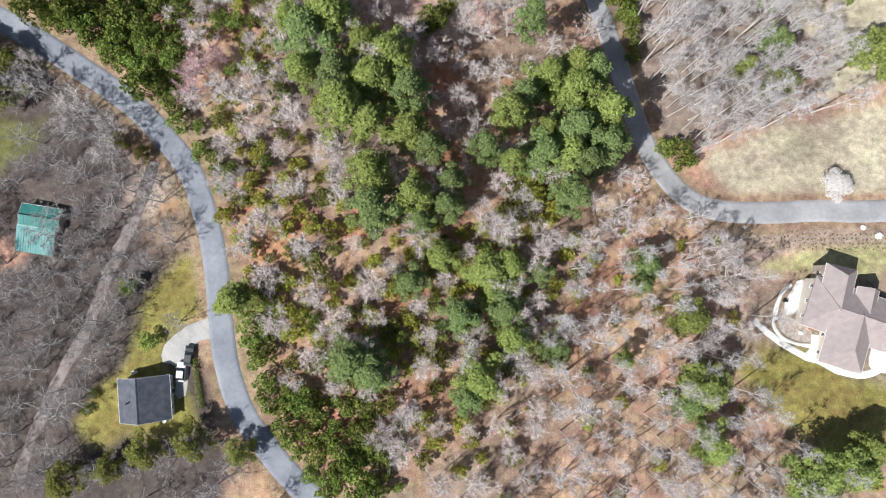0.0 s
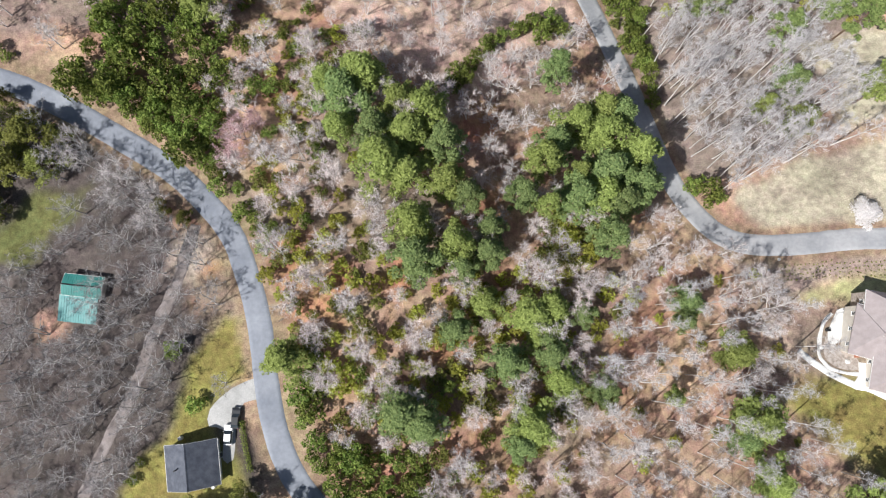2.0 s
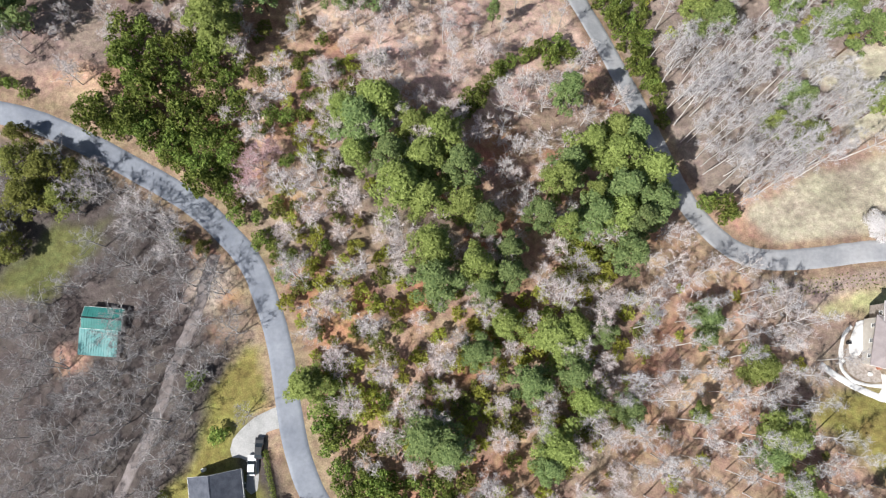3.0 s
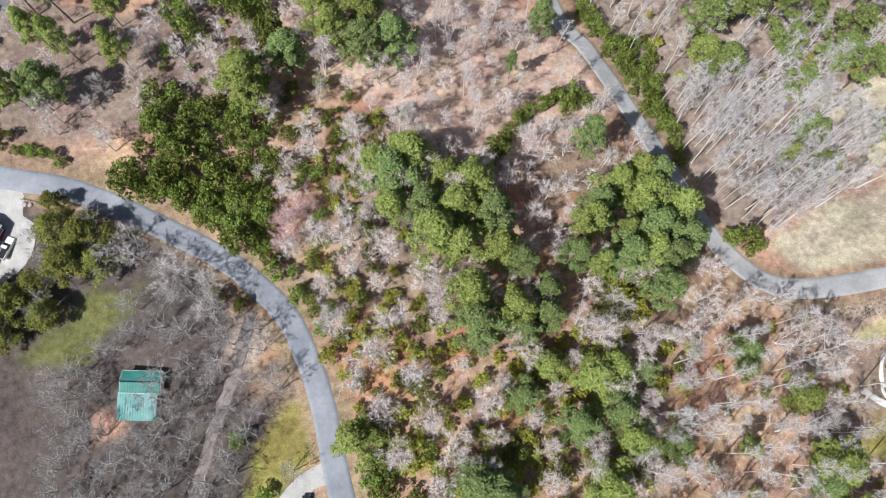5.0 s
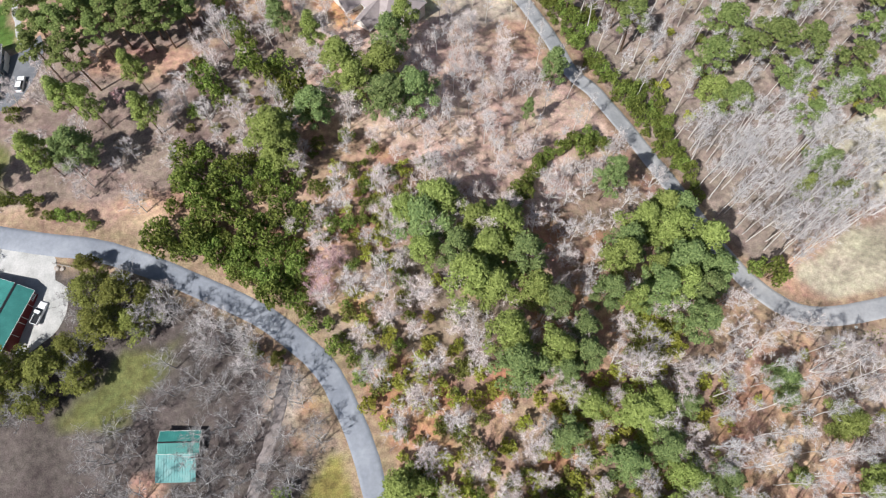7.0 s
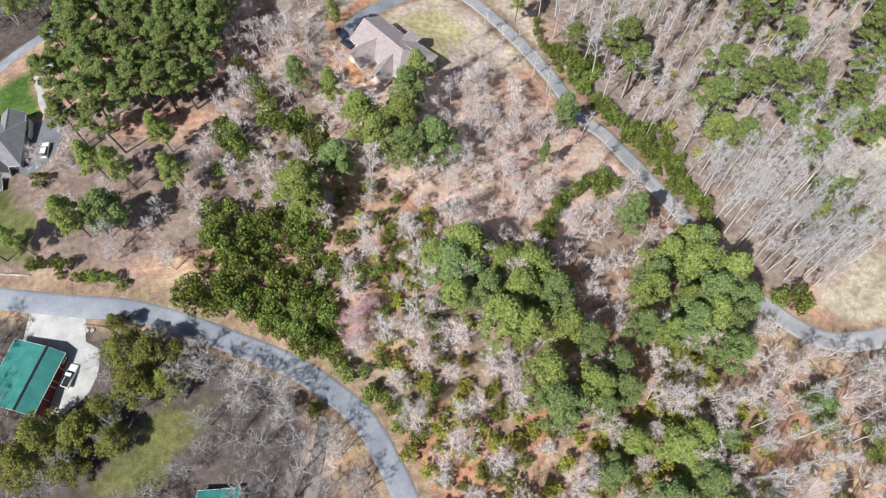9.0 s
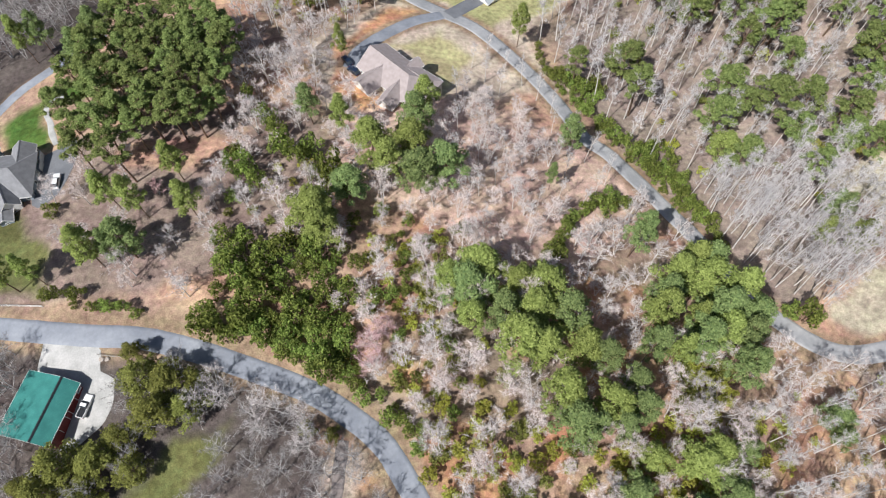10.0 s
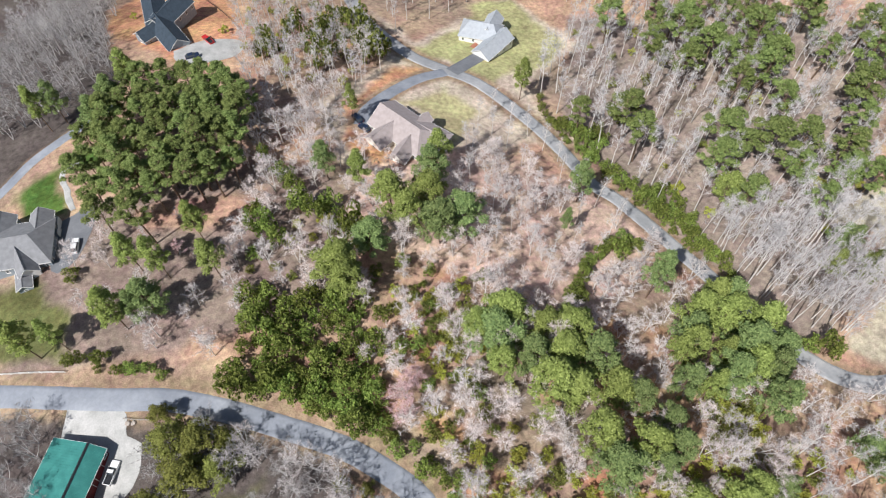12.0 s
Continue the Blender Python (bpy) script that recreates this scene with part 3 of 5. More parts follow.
def window(root, centre, along, out, w=1.0, h=1.35, frame_mat=None):
    """A window set proud of its wall: frame with a crossing bar, sill and glass pane."""
    c, a, n, up = Vector(centre), Vector(along).normalized(), Vector(out).normalized(), Vector((0, 0, 1))
    t = 0.11
    bars = [block(c - a * (w / 2) - up * (h / 2) - n * 0.02, a * t, n * 0.09, up * h), block(c + a * (w / 2 - t) - up * (h / 2) - n * 0.02, a * t, n * 0.09, up * h),
            block(c - a * (w / 2 - t) - up * (h / 2) - n * 0.02, a * (w - 2 * t), n * 0.09, up * t), block(c - a * (w / 2 - t) + up * (h / 2 - t) - n * 0.02, a * (w - 2 * t), n * 0.09, up * t),
            block(c - a * (w / 2 - t) - up * 0.03 - n * 0.02, a * (w - 2 * t), n * 0.07, up * 0.06)]
    win = part("window", join(*bars), frame_mat or M_WHITE, root)
    part("pane", block(c - a * (w / 2 - t) - up * (h / 2 - t) - n * 0.02, a * (w - 2 * t), n * 0.045, up * (h - 2 * t)), M_GLASS, win, "dark window glass")
    part("sill", block(c - a * (w / 2 + 0.08) - up * (h / 2 + 0.08) - n * 0.02, a * (w + 0.16), n * 0.16, up * 0.07), frame_mat or M_WHITE, win)


def wing(root, p0, p1, half, base, eave, ridge, wall_mat, roof_mat, hips=(0.0, 0.0), over=0.45, windows=(1, 1, 1, 1), shift=0.0, seams=0.0, trim_mat=None, tall=None, cap=0.2):
    """A wing under a gabled or hipped roof. p0, p1: the ends of its outline along the ridge. hips: how far the ridge is drawn in at either end.
    windows: on the left wall, the right wall, the end at p0 and the end at p1. shift: the ridge's way off the middle, as a share of half."""
    trim = trim_mat or M_WHITE
    a = Vector((p1[0] - p0[0], p1[1] - p0[1], 0))
    ln = a.length
    a.normalize()
    n, up = Vector((-a.y, a.x, 0)), Vector((0, 0, 1))
    o = Vector((p0[0], p0[1], base))
    hw, s = half - over, shift * half
    slope = (ridge - eave) / half
    wl = lambda u, v, z: o + a * u + n * v + up * z
    lo = -2.2
    e0, e1 = over, ln - over
    wall_top = eave + slope * over - 0.12
    gable = lambda u: wl(u, s, ridge - 0.16)
    ring = [wl(e0, -hw, wall_top), wl(e1, -hw, wall_top), wl(e1, hw, wall_top), wl(e0, hw, wall_top)]
    foot = [wl(e0, -hw, lo), wl(e1, -hw, lo), wl(e1, hw, lo), wl(e0, hw, lo)]
    v = foot + ring
    f = [(0, 1, 5, 4), (2, 3, 7, 6)]
    for end, (i, j) in ((0, (3, 0)), (1, (1, 2))):
        if hips[end]:
            f.append((i, j, j + 4, i + 4))
        else:
            v.append(gable(e0 if end == 0 else e1))
            f.append((i, j, j + 4, len(v) - 1, i + 4))
    part("wall", (v, f), wall_mat, root)
    r0, r1 = wl(hips[0], s, ridge), wl(ln - hips[1], s, ridge)
    c = [wl(0, -half, eave), wl(ln, -half, eave), wl(ln, half, eave), wl(0, half, eave)]
    plates = [slab([c[0], c[1], r1, r0], 0.16), slab([c[2], c[3], r0, r1], 0.16)]
    if hips[0]:
        plates.append(slab([c[3], c[0], r0], 0.16))
    if hips[1]:
        plates.append(slab([c[1], c[2], r1], 0.16))
    roof = part("roof", join(*plates), roof_mat, root)
    # on seamed roofs the cap is black, painting in the roof step's shadow line
    part("ridge_cap", join(slab([r0 - n * cap - up * (0.05 + slope * 0.3 * cap), r1 - n * cap - up * (0.05 + slope * 0.3 * cap), r1 + up * 0.1, r0 + up * 0.1], 0.04),
                           slab([r1 + n * cap - up * (0.05 + slope * 0.3 * cap), r0 + n * cap - up * (0.05 + slope * 0.3 * cap), r0 + up * 0.1, r1 + up * 0.1], 0.04)), M_BLACK if seams else roof_mat, roof)
    if seams:
        k = seams
        ribs = []
        while k < ln - 0.05:
            for q in (-half, half):
                x0, x1 = wl(k, q, eave), wl(k, s, ridge)
                ribs.append(block(x0, a * 0.05, x1 - x0, up * 0.05))
            k += seams
        part("standing_seam", join(*ribs), roof_mat, roof)
    edges = []
    for end in (0, 1):
        if not hips[end]:
            u = -0.04 if end == 0 else ln
            for q in (-half, half):
                edges.append(slab([wl(u, q, eave + 0.02), wl(u + 0.04, q, eave + 0.02), wl(u + 0.04, s, ridge + 0.02), wl(u, s, ridge + 0.02)][::1 if q < 0 else -1], 0.24))
    for q in (-1, 1):
        edges.append(block(wl(0.02, q * half - (0.0 if q > 0 else 0.06), eave - 0.2), a * (ln - 0.04), n * 0.06, up * 0.2))
    part("fascia", join(*edges), trim, root)
    zc = tall or (eave * 0.5 + 0.15)
    for side, on in ((-1, windows[1]), (1, windows[0])):
        if on:
            k = max(1, int((ln - 1.5) / 3.2))
            for i in range(k):
                window(root, wl(ln * (i + 0.5) / k, side * hw, zc), a, n * side)
    for u, sgn, on in ((e0, -1, windows[2]), (e1, 1, windows[3])):
        if on:
            k = max(1, int((2 * hw - 1.2) / 3.0))
            for i in range(k):
                window(root, wl(u, -hw + 2 * hw * (i + 0.5) / k, zc), n, a * sgn)


def door(root, centre, along, out, w=1.0, h=2.05, material=None, name="door", label=""):
    """A door leaf in its casing, with a knob; for a garage, a panelled door."""
    c, a, n, up = Vector(centre), Vector(along).normalized(), Vector(out).normalized(), Vector((0, 0, 1))
    leaf = part(name, join(block(c - a * w / 2 - n * 0.02, a * w, n * 0.06, up * h), *[block(c - a * (w / 2 - 0.15) + up * z - n * 0.02, a * (w - 0.3), n * 0.085, up * h * 0.17) for z in (h * 0.06, h * 0.29, h * 0.53, h * 0.76)]), material or M_WHITE, root, label)
    part("casing", join(block(c - a * (w / 2 + 0.12) - n * 0.02, a * 0.12, n * 0.1, up * h), block(c + a * w / 2 - n * 0.02, a * 0.12, n * 0.1, up * h), block(c - a * (w / 2 + 0.12) + up * h - n * 0.02, a * (w + 0.24), n * 0.1, up * 0.12)), M_WHITE, leaf)
    part("knob", block(c + a * (w * 0.4) + up * h * 0.48 + n * 0.04, a * 0.07, n * 0.07, up * 0.07), M_BLACK, leaf)


def pipe(root, name, x, y, z0, z1, r, material, label=""):
    s = ([], [])
    for k in range(10):
        t = 2 * math.pi * k / 10
        for z, q in ((z0, r), (z1, r), (z1, r * 0.7), (z1 - 0.15, r * 0.7)):
            s[0].append((x + math.cos(t) * q, y + math.sin(t) * q, z))
    for k in range(10):
        i, j = k * 4, ((k + 1) % 10) * 4
        s[1].extend([(i, j, j + 1, i + 1), (i + 1, j + 1, j + 2, i + 2), (i + 2, j + 2, j + 3, i + 3)])
    s[1].append(tuple(k * 4 + 3 for k in range(10)))
    part(name, s, material, root, label)


# the small house with a charcoal gable roof
zb = gz(-65, -26)
ob = thing("small_house", -65, -26, zb, "small house with charcoal shingle gable roof and white trim", "house")
wing(ob, (-65.15, -21.2), (-64.35, -30.9), 5.75, zb, 3.1, 7.2, M_WHITE, M_SHINGLE_DARK)
pipe(ob, "vent_pipe", -67.4, -26.6, zb + 5.0, zb + 6.6, 0.16, M_BLACK, "black roof vent pipe")
door(ob, (-59.25, -24.6, zb + 0.1), (0.08, -1, 0), (1, 0.08, 0), material=M_BLACK)
for x, y in ((-68.3, -20.6), (-60.9, -31.2)):
    t = thing("water_tank", x, y, gz(x, y), "small white tank against the house wall", "tank", "white tanks")
    pipe(t, "shell", x, y, gz(x, y) - 0.1, gz(x, y) + 1.5, 0.42, M_WHITE)

# the big barn with a teal metal roof
zb = gz(-128, 52) - 0.3
ob = thing("barn", -128, 52, zb, "large dark red barn with a teal metal roof", "barn")
# the wide black cap stands in for a shadow line on the roof
wing(ob, (-127.6, 58.2), (-134.9, 44.8), 6.6, zb, 4.0, 5.9, M_RED, M_TEAL, windows=(0, 0, 0, 0), shift=0.42, seams=0.6, cap=0.34)
door(ob, (-126.7, 46.95, zb + 0.2), (0.48, 0.88, 0), (0.88, -0.48, 0), 3.0, 3.0, M_RED, "barn_door")
door(ob, (-124.6, 50.85, zb + 0.2), (0.48, 0.88, 0), (0.88, -0.48, 0), 3.0, 3.0, M_RED, "barn_door")
window(ob, (-122.9, 53.95, zb + 2.7), (0.48, 0.88, 0), (0.88, -0.48, 0), 1.5, 1.0)

# the shed in the wood, with a stepped teal roof
zb = gz(-91.5, 12)
ob = thing("shed", -91.5, 12, zb, "weathered shed with teal metal roof and paler lean-to", "shed")
wing(ob, (-95.9, 15.2), (-86.7, 13.7), 2.5, zb, 2.6, 3.4, M_WOOD, M_TEAL, windows=(0, 0, 0, 0), seams=0.6, over=0.25)
M_TEAL_PALE = mat("sunbleached_teal_metal", [(0.12, 0.29, 0.285), (0.16, 0.345, 0.335), (0.22, 0.38, 0.37)], 0.7, 0.5, 6, 0, fine=0.08, specular=0.25)
a0, a1, b1, b0 = Vector((-96.7, 12.9, zb + 2.45)), Vector((-87.9, 11.4, zb + 2.45)), Vector((-88.5, 5.4, zb + 2.0)), Vector((-97.3, 6.8, zb + 2.0))
part("lean_to_roof", slab([b0, b1, a1, a0], 0.08), M_TEAL_PALE, ob, "paler sun-bleached metal lean-to roof")
part("standing_seam", join(*[block(b0.lerp(b1, k / 15), Vector((0.05, -0.01, 0)), a0.lerp(a1, k / 15) - b0.lerp(b1, k / 15), (0, 0, 0.05)) for k in range(1, 15)]), M_TEAL_PALE, ob)
for k in (0.04, 0.35, 0.65, 0.96):
    q = b0.lerp(b1, k)
    part("post", block((q.x, q.y + 0.1, zb - 0.5), (0.14, 0, 0), (0, 0.14, 0), (0, 0, 2.45)), M_WOOD, ob)

# the large house with a mauve-brown roof, terraces and garden walks
zb = gz(92, -9) + 0.2
ob = thing("large_house", 92, -9, zb, "large house with complex mauve-brown hipped roof and cream walls", "house")
wing(ob, (86.4, -4.7), (108.5, -12.2), 6.0, zb, 3.5, 7.6, M_CREAM, M_SHINGLE_BROWN, hips=(5.0, 5.0), windows=(1, 1, 1, 1))
wing(ob, (91.4, -7.0), (93.9, 3.2), 3.7, zb, 4.4, 7.6, M_STONE, M_SHINGLE_BROWN, hips=(0, 2.2), windows=(1, 1, 0, 1))
wing(ob, (98.2, -9.0), (99.9, -2.0), 2.6, zb, 4.4, 6.9, M_CREAM, M_SHINGLE_BROWN, windows=(0, 0, 0, 1))
wing(ob, (96.6, -8.0), (92.9, -20.3), 5.2, zb, 4.0, 7.9, M_CREAM, M_SHINGLE_BROWN, hips=(0, 4.6), windows=(1, 1, 0, 1))
pad("terrace", [(86.9, -0.2), (89.0, 0.0), (88.0, -3.7), (85.4, -7.8), (83.2, -8.2), (83.4, -5.4)], M_CONCRETE, "white concrete terrace beside the large house", "terrace", 0.2, 0.1)
pad("driveway", [(101.5, -14.5), (105.2, -12.0), (112, -13), (111, -20.5), (100.3, -20.9)], M_CONCRETE, "white concrete apron beside the large house", "driveway", 0.1, 0.1)
ribbon("garden_walk", smooth_line([(75.5, -9.4), (78.6, -12.7), (82.1, -15.5), (86.4, -18.1), (88.5, -18.6), (92.7, -20.9), (96.9, -22.0), (100.3, -21.4), (103.2, -19.4)], 1.0), 0.75, M_CONCRETE, "white concrete walk curving round the large house", "path", 0.08, 0.3)
ribbon("garden_walk", smooth_line([(86.8, -18.3), (88.6, -16.1), (89.3, -13.0)], 0.7), 0.9, M_CONCRETE, "short white walk up to the house", "path", 0.1, 0.1)
ribbon("garden_border", smooth_line([(85.5, -1.0), (83.2, -2.9), (81.4, -6.5), (80.1, -10.5), (81.1, -13.1), (83.9, -14.9), (88.0, -15.6)], 0.7), 0.35, M_CONCRETE, "pale stone border round a garden bed", "border", 0.16, 0.25)
pad("garden_bed", [(84.8, -3.2), (82.6, -6.6), (81.2, -10.4), (82.0, -12.6), (84.4, -14.2), (88.2, -14.6), (88.0, -10.6), (83.6, -8.4)], M_STONE, "grey-brown gravel garden bed by the house", "garden bed", 0.05, 0.1)
M_BRICK = mat("red_brick", [(0.3, 0.12, 0.08), (0.38, 0.17, 0.11)], 0.9, 3, 4)
for nm, x, y, w, d, h, m, lb in (("fire_pit", 88.4, -11.2, 1.1, 1.1, 0.7, M_BRICK, "square brick fire pit in the garden bed"), ("garden_bench", 91.6, -15.6, 0.7, 3.4, 0.5, M_CREAM, "long pale bench against the house"),
                                ("grill", 83.4, -5.0, 0.9, 0.6, 1.1, M_BLACK, "black barbecue grill on the terrace")):
    t = thing(nm, x, y, gz(x, y), lb, nm.replace("_", " "))
    part("body", join(block((x - w / 2, y - d / 2, gz(x, y) - 0.2), (w, 0, 0), (0, d, 0), (0, 0, h)), block((x - w / 2 + 0.08, y - d / 2 + 0.08, gz(x, y) + h - 0.21), (w - 0.16, 0, 0), (0, d - 0.16, 0), (0, 0, 0.1))), m, t)

# the brown-roofed house at the end of the curved drive
zb = gz(-31, 133)
ob = thing("brown_roofed_house", -31, 133, zb, "brown-roofed cream house with several gables facing the wood", "house")
wing(ob, (-34.6, 145.6), (-23.2, 127.0), 6.6, zb, 3.4, 7.6, M_CREAM, M_SHINGLE_BROWN, hips=(0, 4.5), windows=(0, 1, 1, 1))
wing(ob, (-31.4, 138.4), (-40.9, 133.2), 3.9, zb, 3.3, 6.4, M_WHITE, M_SHINGLE_BROWN, windows=(1, 1, 0, 1))
wing(ob, (-28.6, 131.0), (-35.3, 124.2), 3.1, zb, 3.3, 6.2, M_WHITE, M_SHINGLE_BROWN, windows=(1, 1, 0, 1))
wing(ob, (-28.2, 138.8), (-18.6, 126.4), 4.6, zb, 3.3, 6.0, M_CREAM, M_SHINGLE_BROWN, hips=(3, 3), windows=(1, 1, 0, 0))
wing(ob, (-26.4, 135.4), (-20.4, 139.0), 2.3, zb, 3.2, 5.6, M_CREAM, M_SHINGLE_BROWN, windows=(0, 0, 0, 1))
door(ob, (-36.9, 140.5, zb + 0.1), (0.5, -0.86, 0), (-0.86, -0.5, 0), 1.2, 2.1)

# the white house with a pale grey roof
zb = gz(19, 186) + 0.3
ob = thing("white_house", 19, 186, zb, "white house with a pale grey roof and front garage", "house")
wing(ob, (11.6, 178.6), (25.6, 187.6), 4.3, zb, 3.2, 6.3, M_WHITE, M_SHINGLE_PALE, windows=(0, 1, 0, 1))
wing(ob, (9.8, 196.6), (24.0, 187.8), 5.2, zb, 3.2, 7.2, M_WHITE, M_SHINGLE_PALE, hips=(3.5, 3.5), windows=(1, 1, 1, 1))
wing(ob, (18.0, 189.0), (25.4, 198.2), 3.4, zb, 3.2, 6.4, M_WHITE, M_SHINGLE_PALE, windows=(0, 1, 0, 1))
for q in (-1, 1):
    door(ob, Vector((11.95, 178.83, zb - 0.2)) + Vector((-0.54, 0.84, 0)) * q * 1.65, (-0.54, 0.84, 0), (-0.84, -0.54, 0), 2.6, 2.3, M_WHITE, "garage_door")
t = thing("front_step", 13.2, 186.6, gz(13.2, 186.6), "red brick front steps of the white house", "steps")
part("step", join(block((11.6, 185.4, gz(13, 186) - 0.5), (2.6, 1.4, 0), (-1.0, 1.8, 0), (0, 0, 0.8)), block((12.2, 186.0, gz(13, 186) + 0.28), (1.8, 1.0, 0), (-0.7, 1.3, 0), (0, 0, 0.25))), M_BRICK, t)

# the blue-black-roofed house on raw clay
zb = gz(-101, 216)
ob = thing("dark_roofed_house", -101, 216, zb, "new house with blue-black roof on bare orange clay", "house")
wing(ob, (-103.4, 218.4), (-91.2, 231.6), 5.0, zb, 3.4, 6.8, M_BLUEGREY, M_SHINGLE_BLUE, windows=(1, 1, 1, 1))
wing(ob, (-102.3, 222.0), (-95.4, 204.4), 4.4, zb, 3.4, 7.0, M_BLUEGREY, M_SHINGLE_BLUE, windows=(1, 1, 0, 0))
wing(ob, (-102.2, 219.0), (-102.8, 236.0), 4.4, zb, 3.4, 6.8, M_BLUEGREY, M_SHINGLE_BLUE, windows=(1, 1, 1, 1))
wing(ob, (-100.4, 219.4), (-109.6, 214.0), 3.6, zb, 3.2, 5.8, M_BLUEGREY, M_SHINGLE_BLUE, windows=(1, 1, 0, 1))
for q in (-1, 1):
    door(ob, Vector((-95.6, 204.75, zb)) + Vector((0.93, 0.37, 0)) * q * 1.7, (0.93, 0.37, 0), (0.37, -0.93, 0), 2.7, 2.4, M_BLACK, "garage_door")
pad("gravel_yard", [(-98, 203), (-86, 208), (-74, 204), (-76, 194), (-88, 191), (-97, 195)], M_GRAVEL, "pale gravel yard before the dark-roofed house", "yard")

# the grey house with white gables
zb = gz(-141, 119)
ob = thing("grey_house", -141, 119, zb, "grey-roofed house with blue-grey siding and white windows", "house")
wing(ob, (-158.0, 122.0), (-133.8, 119.6), 7.4, zb, 3.6, 7.8, M_BLUEGREY, M_SHINGLE_GREY, hips=(0, 5.0), windows=(1, 1, 1, 1))
wing(ob, (-142.6, 118.0), (-140.0, 109.6), 2.9, zb, 3.6, 6.6, M_WHITE, M_SHINGLE_GREY, windows=(0, 0, 0, 1))
wing(ob, (-142.1, 111.8), (-141.7, 106.0), 2.2, zb, 2.9, 4.3, M_BLUEGREY, M_SHINGLE_GREY, windows=(1, 1, 0, 1))
wing(ob, (-137.6, 120.4), (-136.6, 130.0), 3.3, zb, 3.6, 6.3, M_BLUEGREY, M_SHINGLE_GREY, windows=(1, 1, 0, 1))
wing(ob, (-147.8, 121.0), (-146.6, 131.6), 3.3, zb, 3.6, 6.3, M_BLUEGREY, M_SHINGLE_GREY, windows=(1, 1, 0, 1))
for q in (-1.6, 1.6):
    door(ob, (-133.25, 125.3 + q, zb), (0.1, 1, 0), (1, -0.1, 0), 2.6, 2.3, M_WHITE, "garage_door")


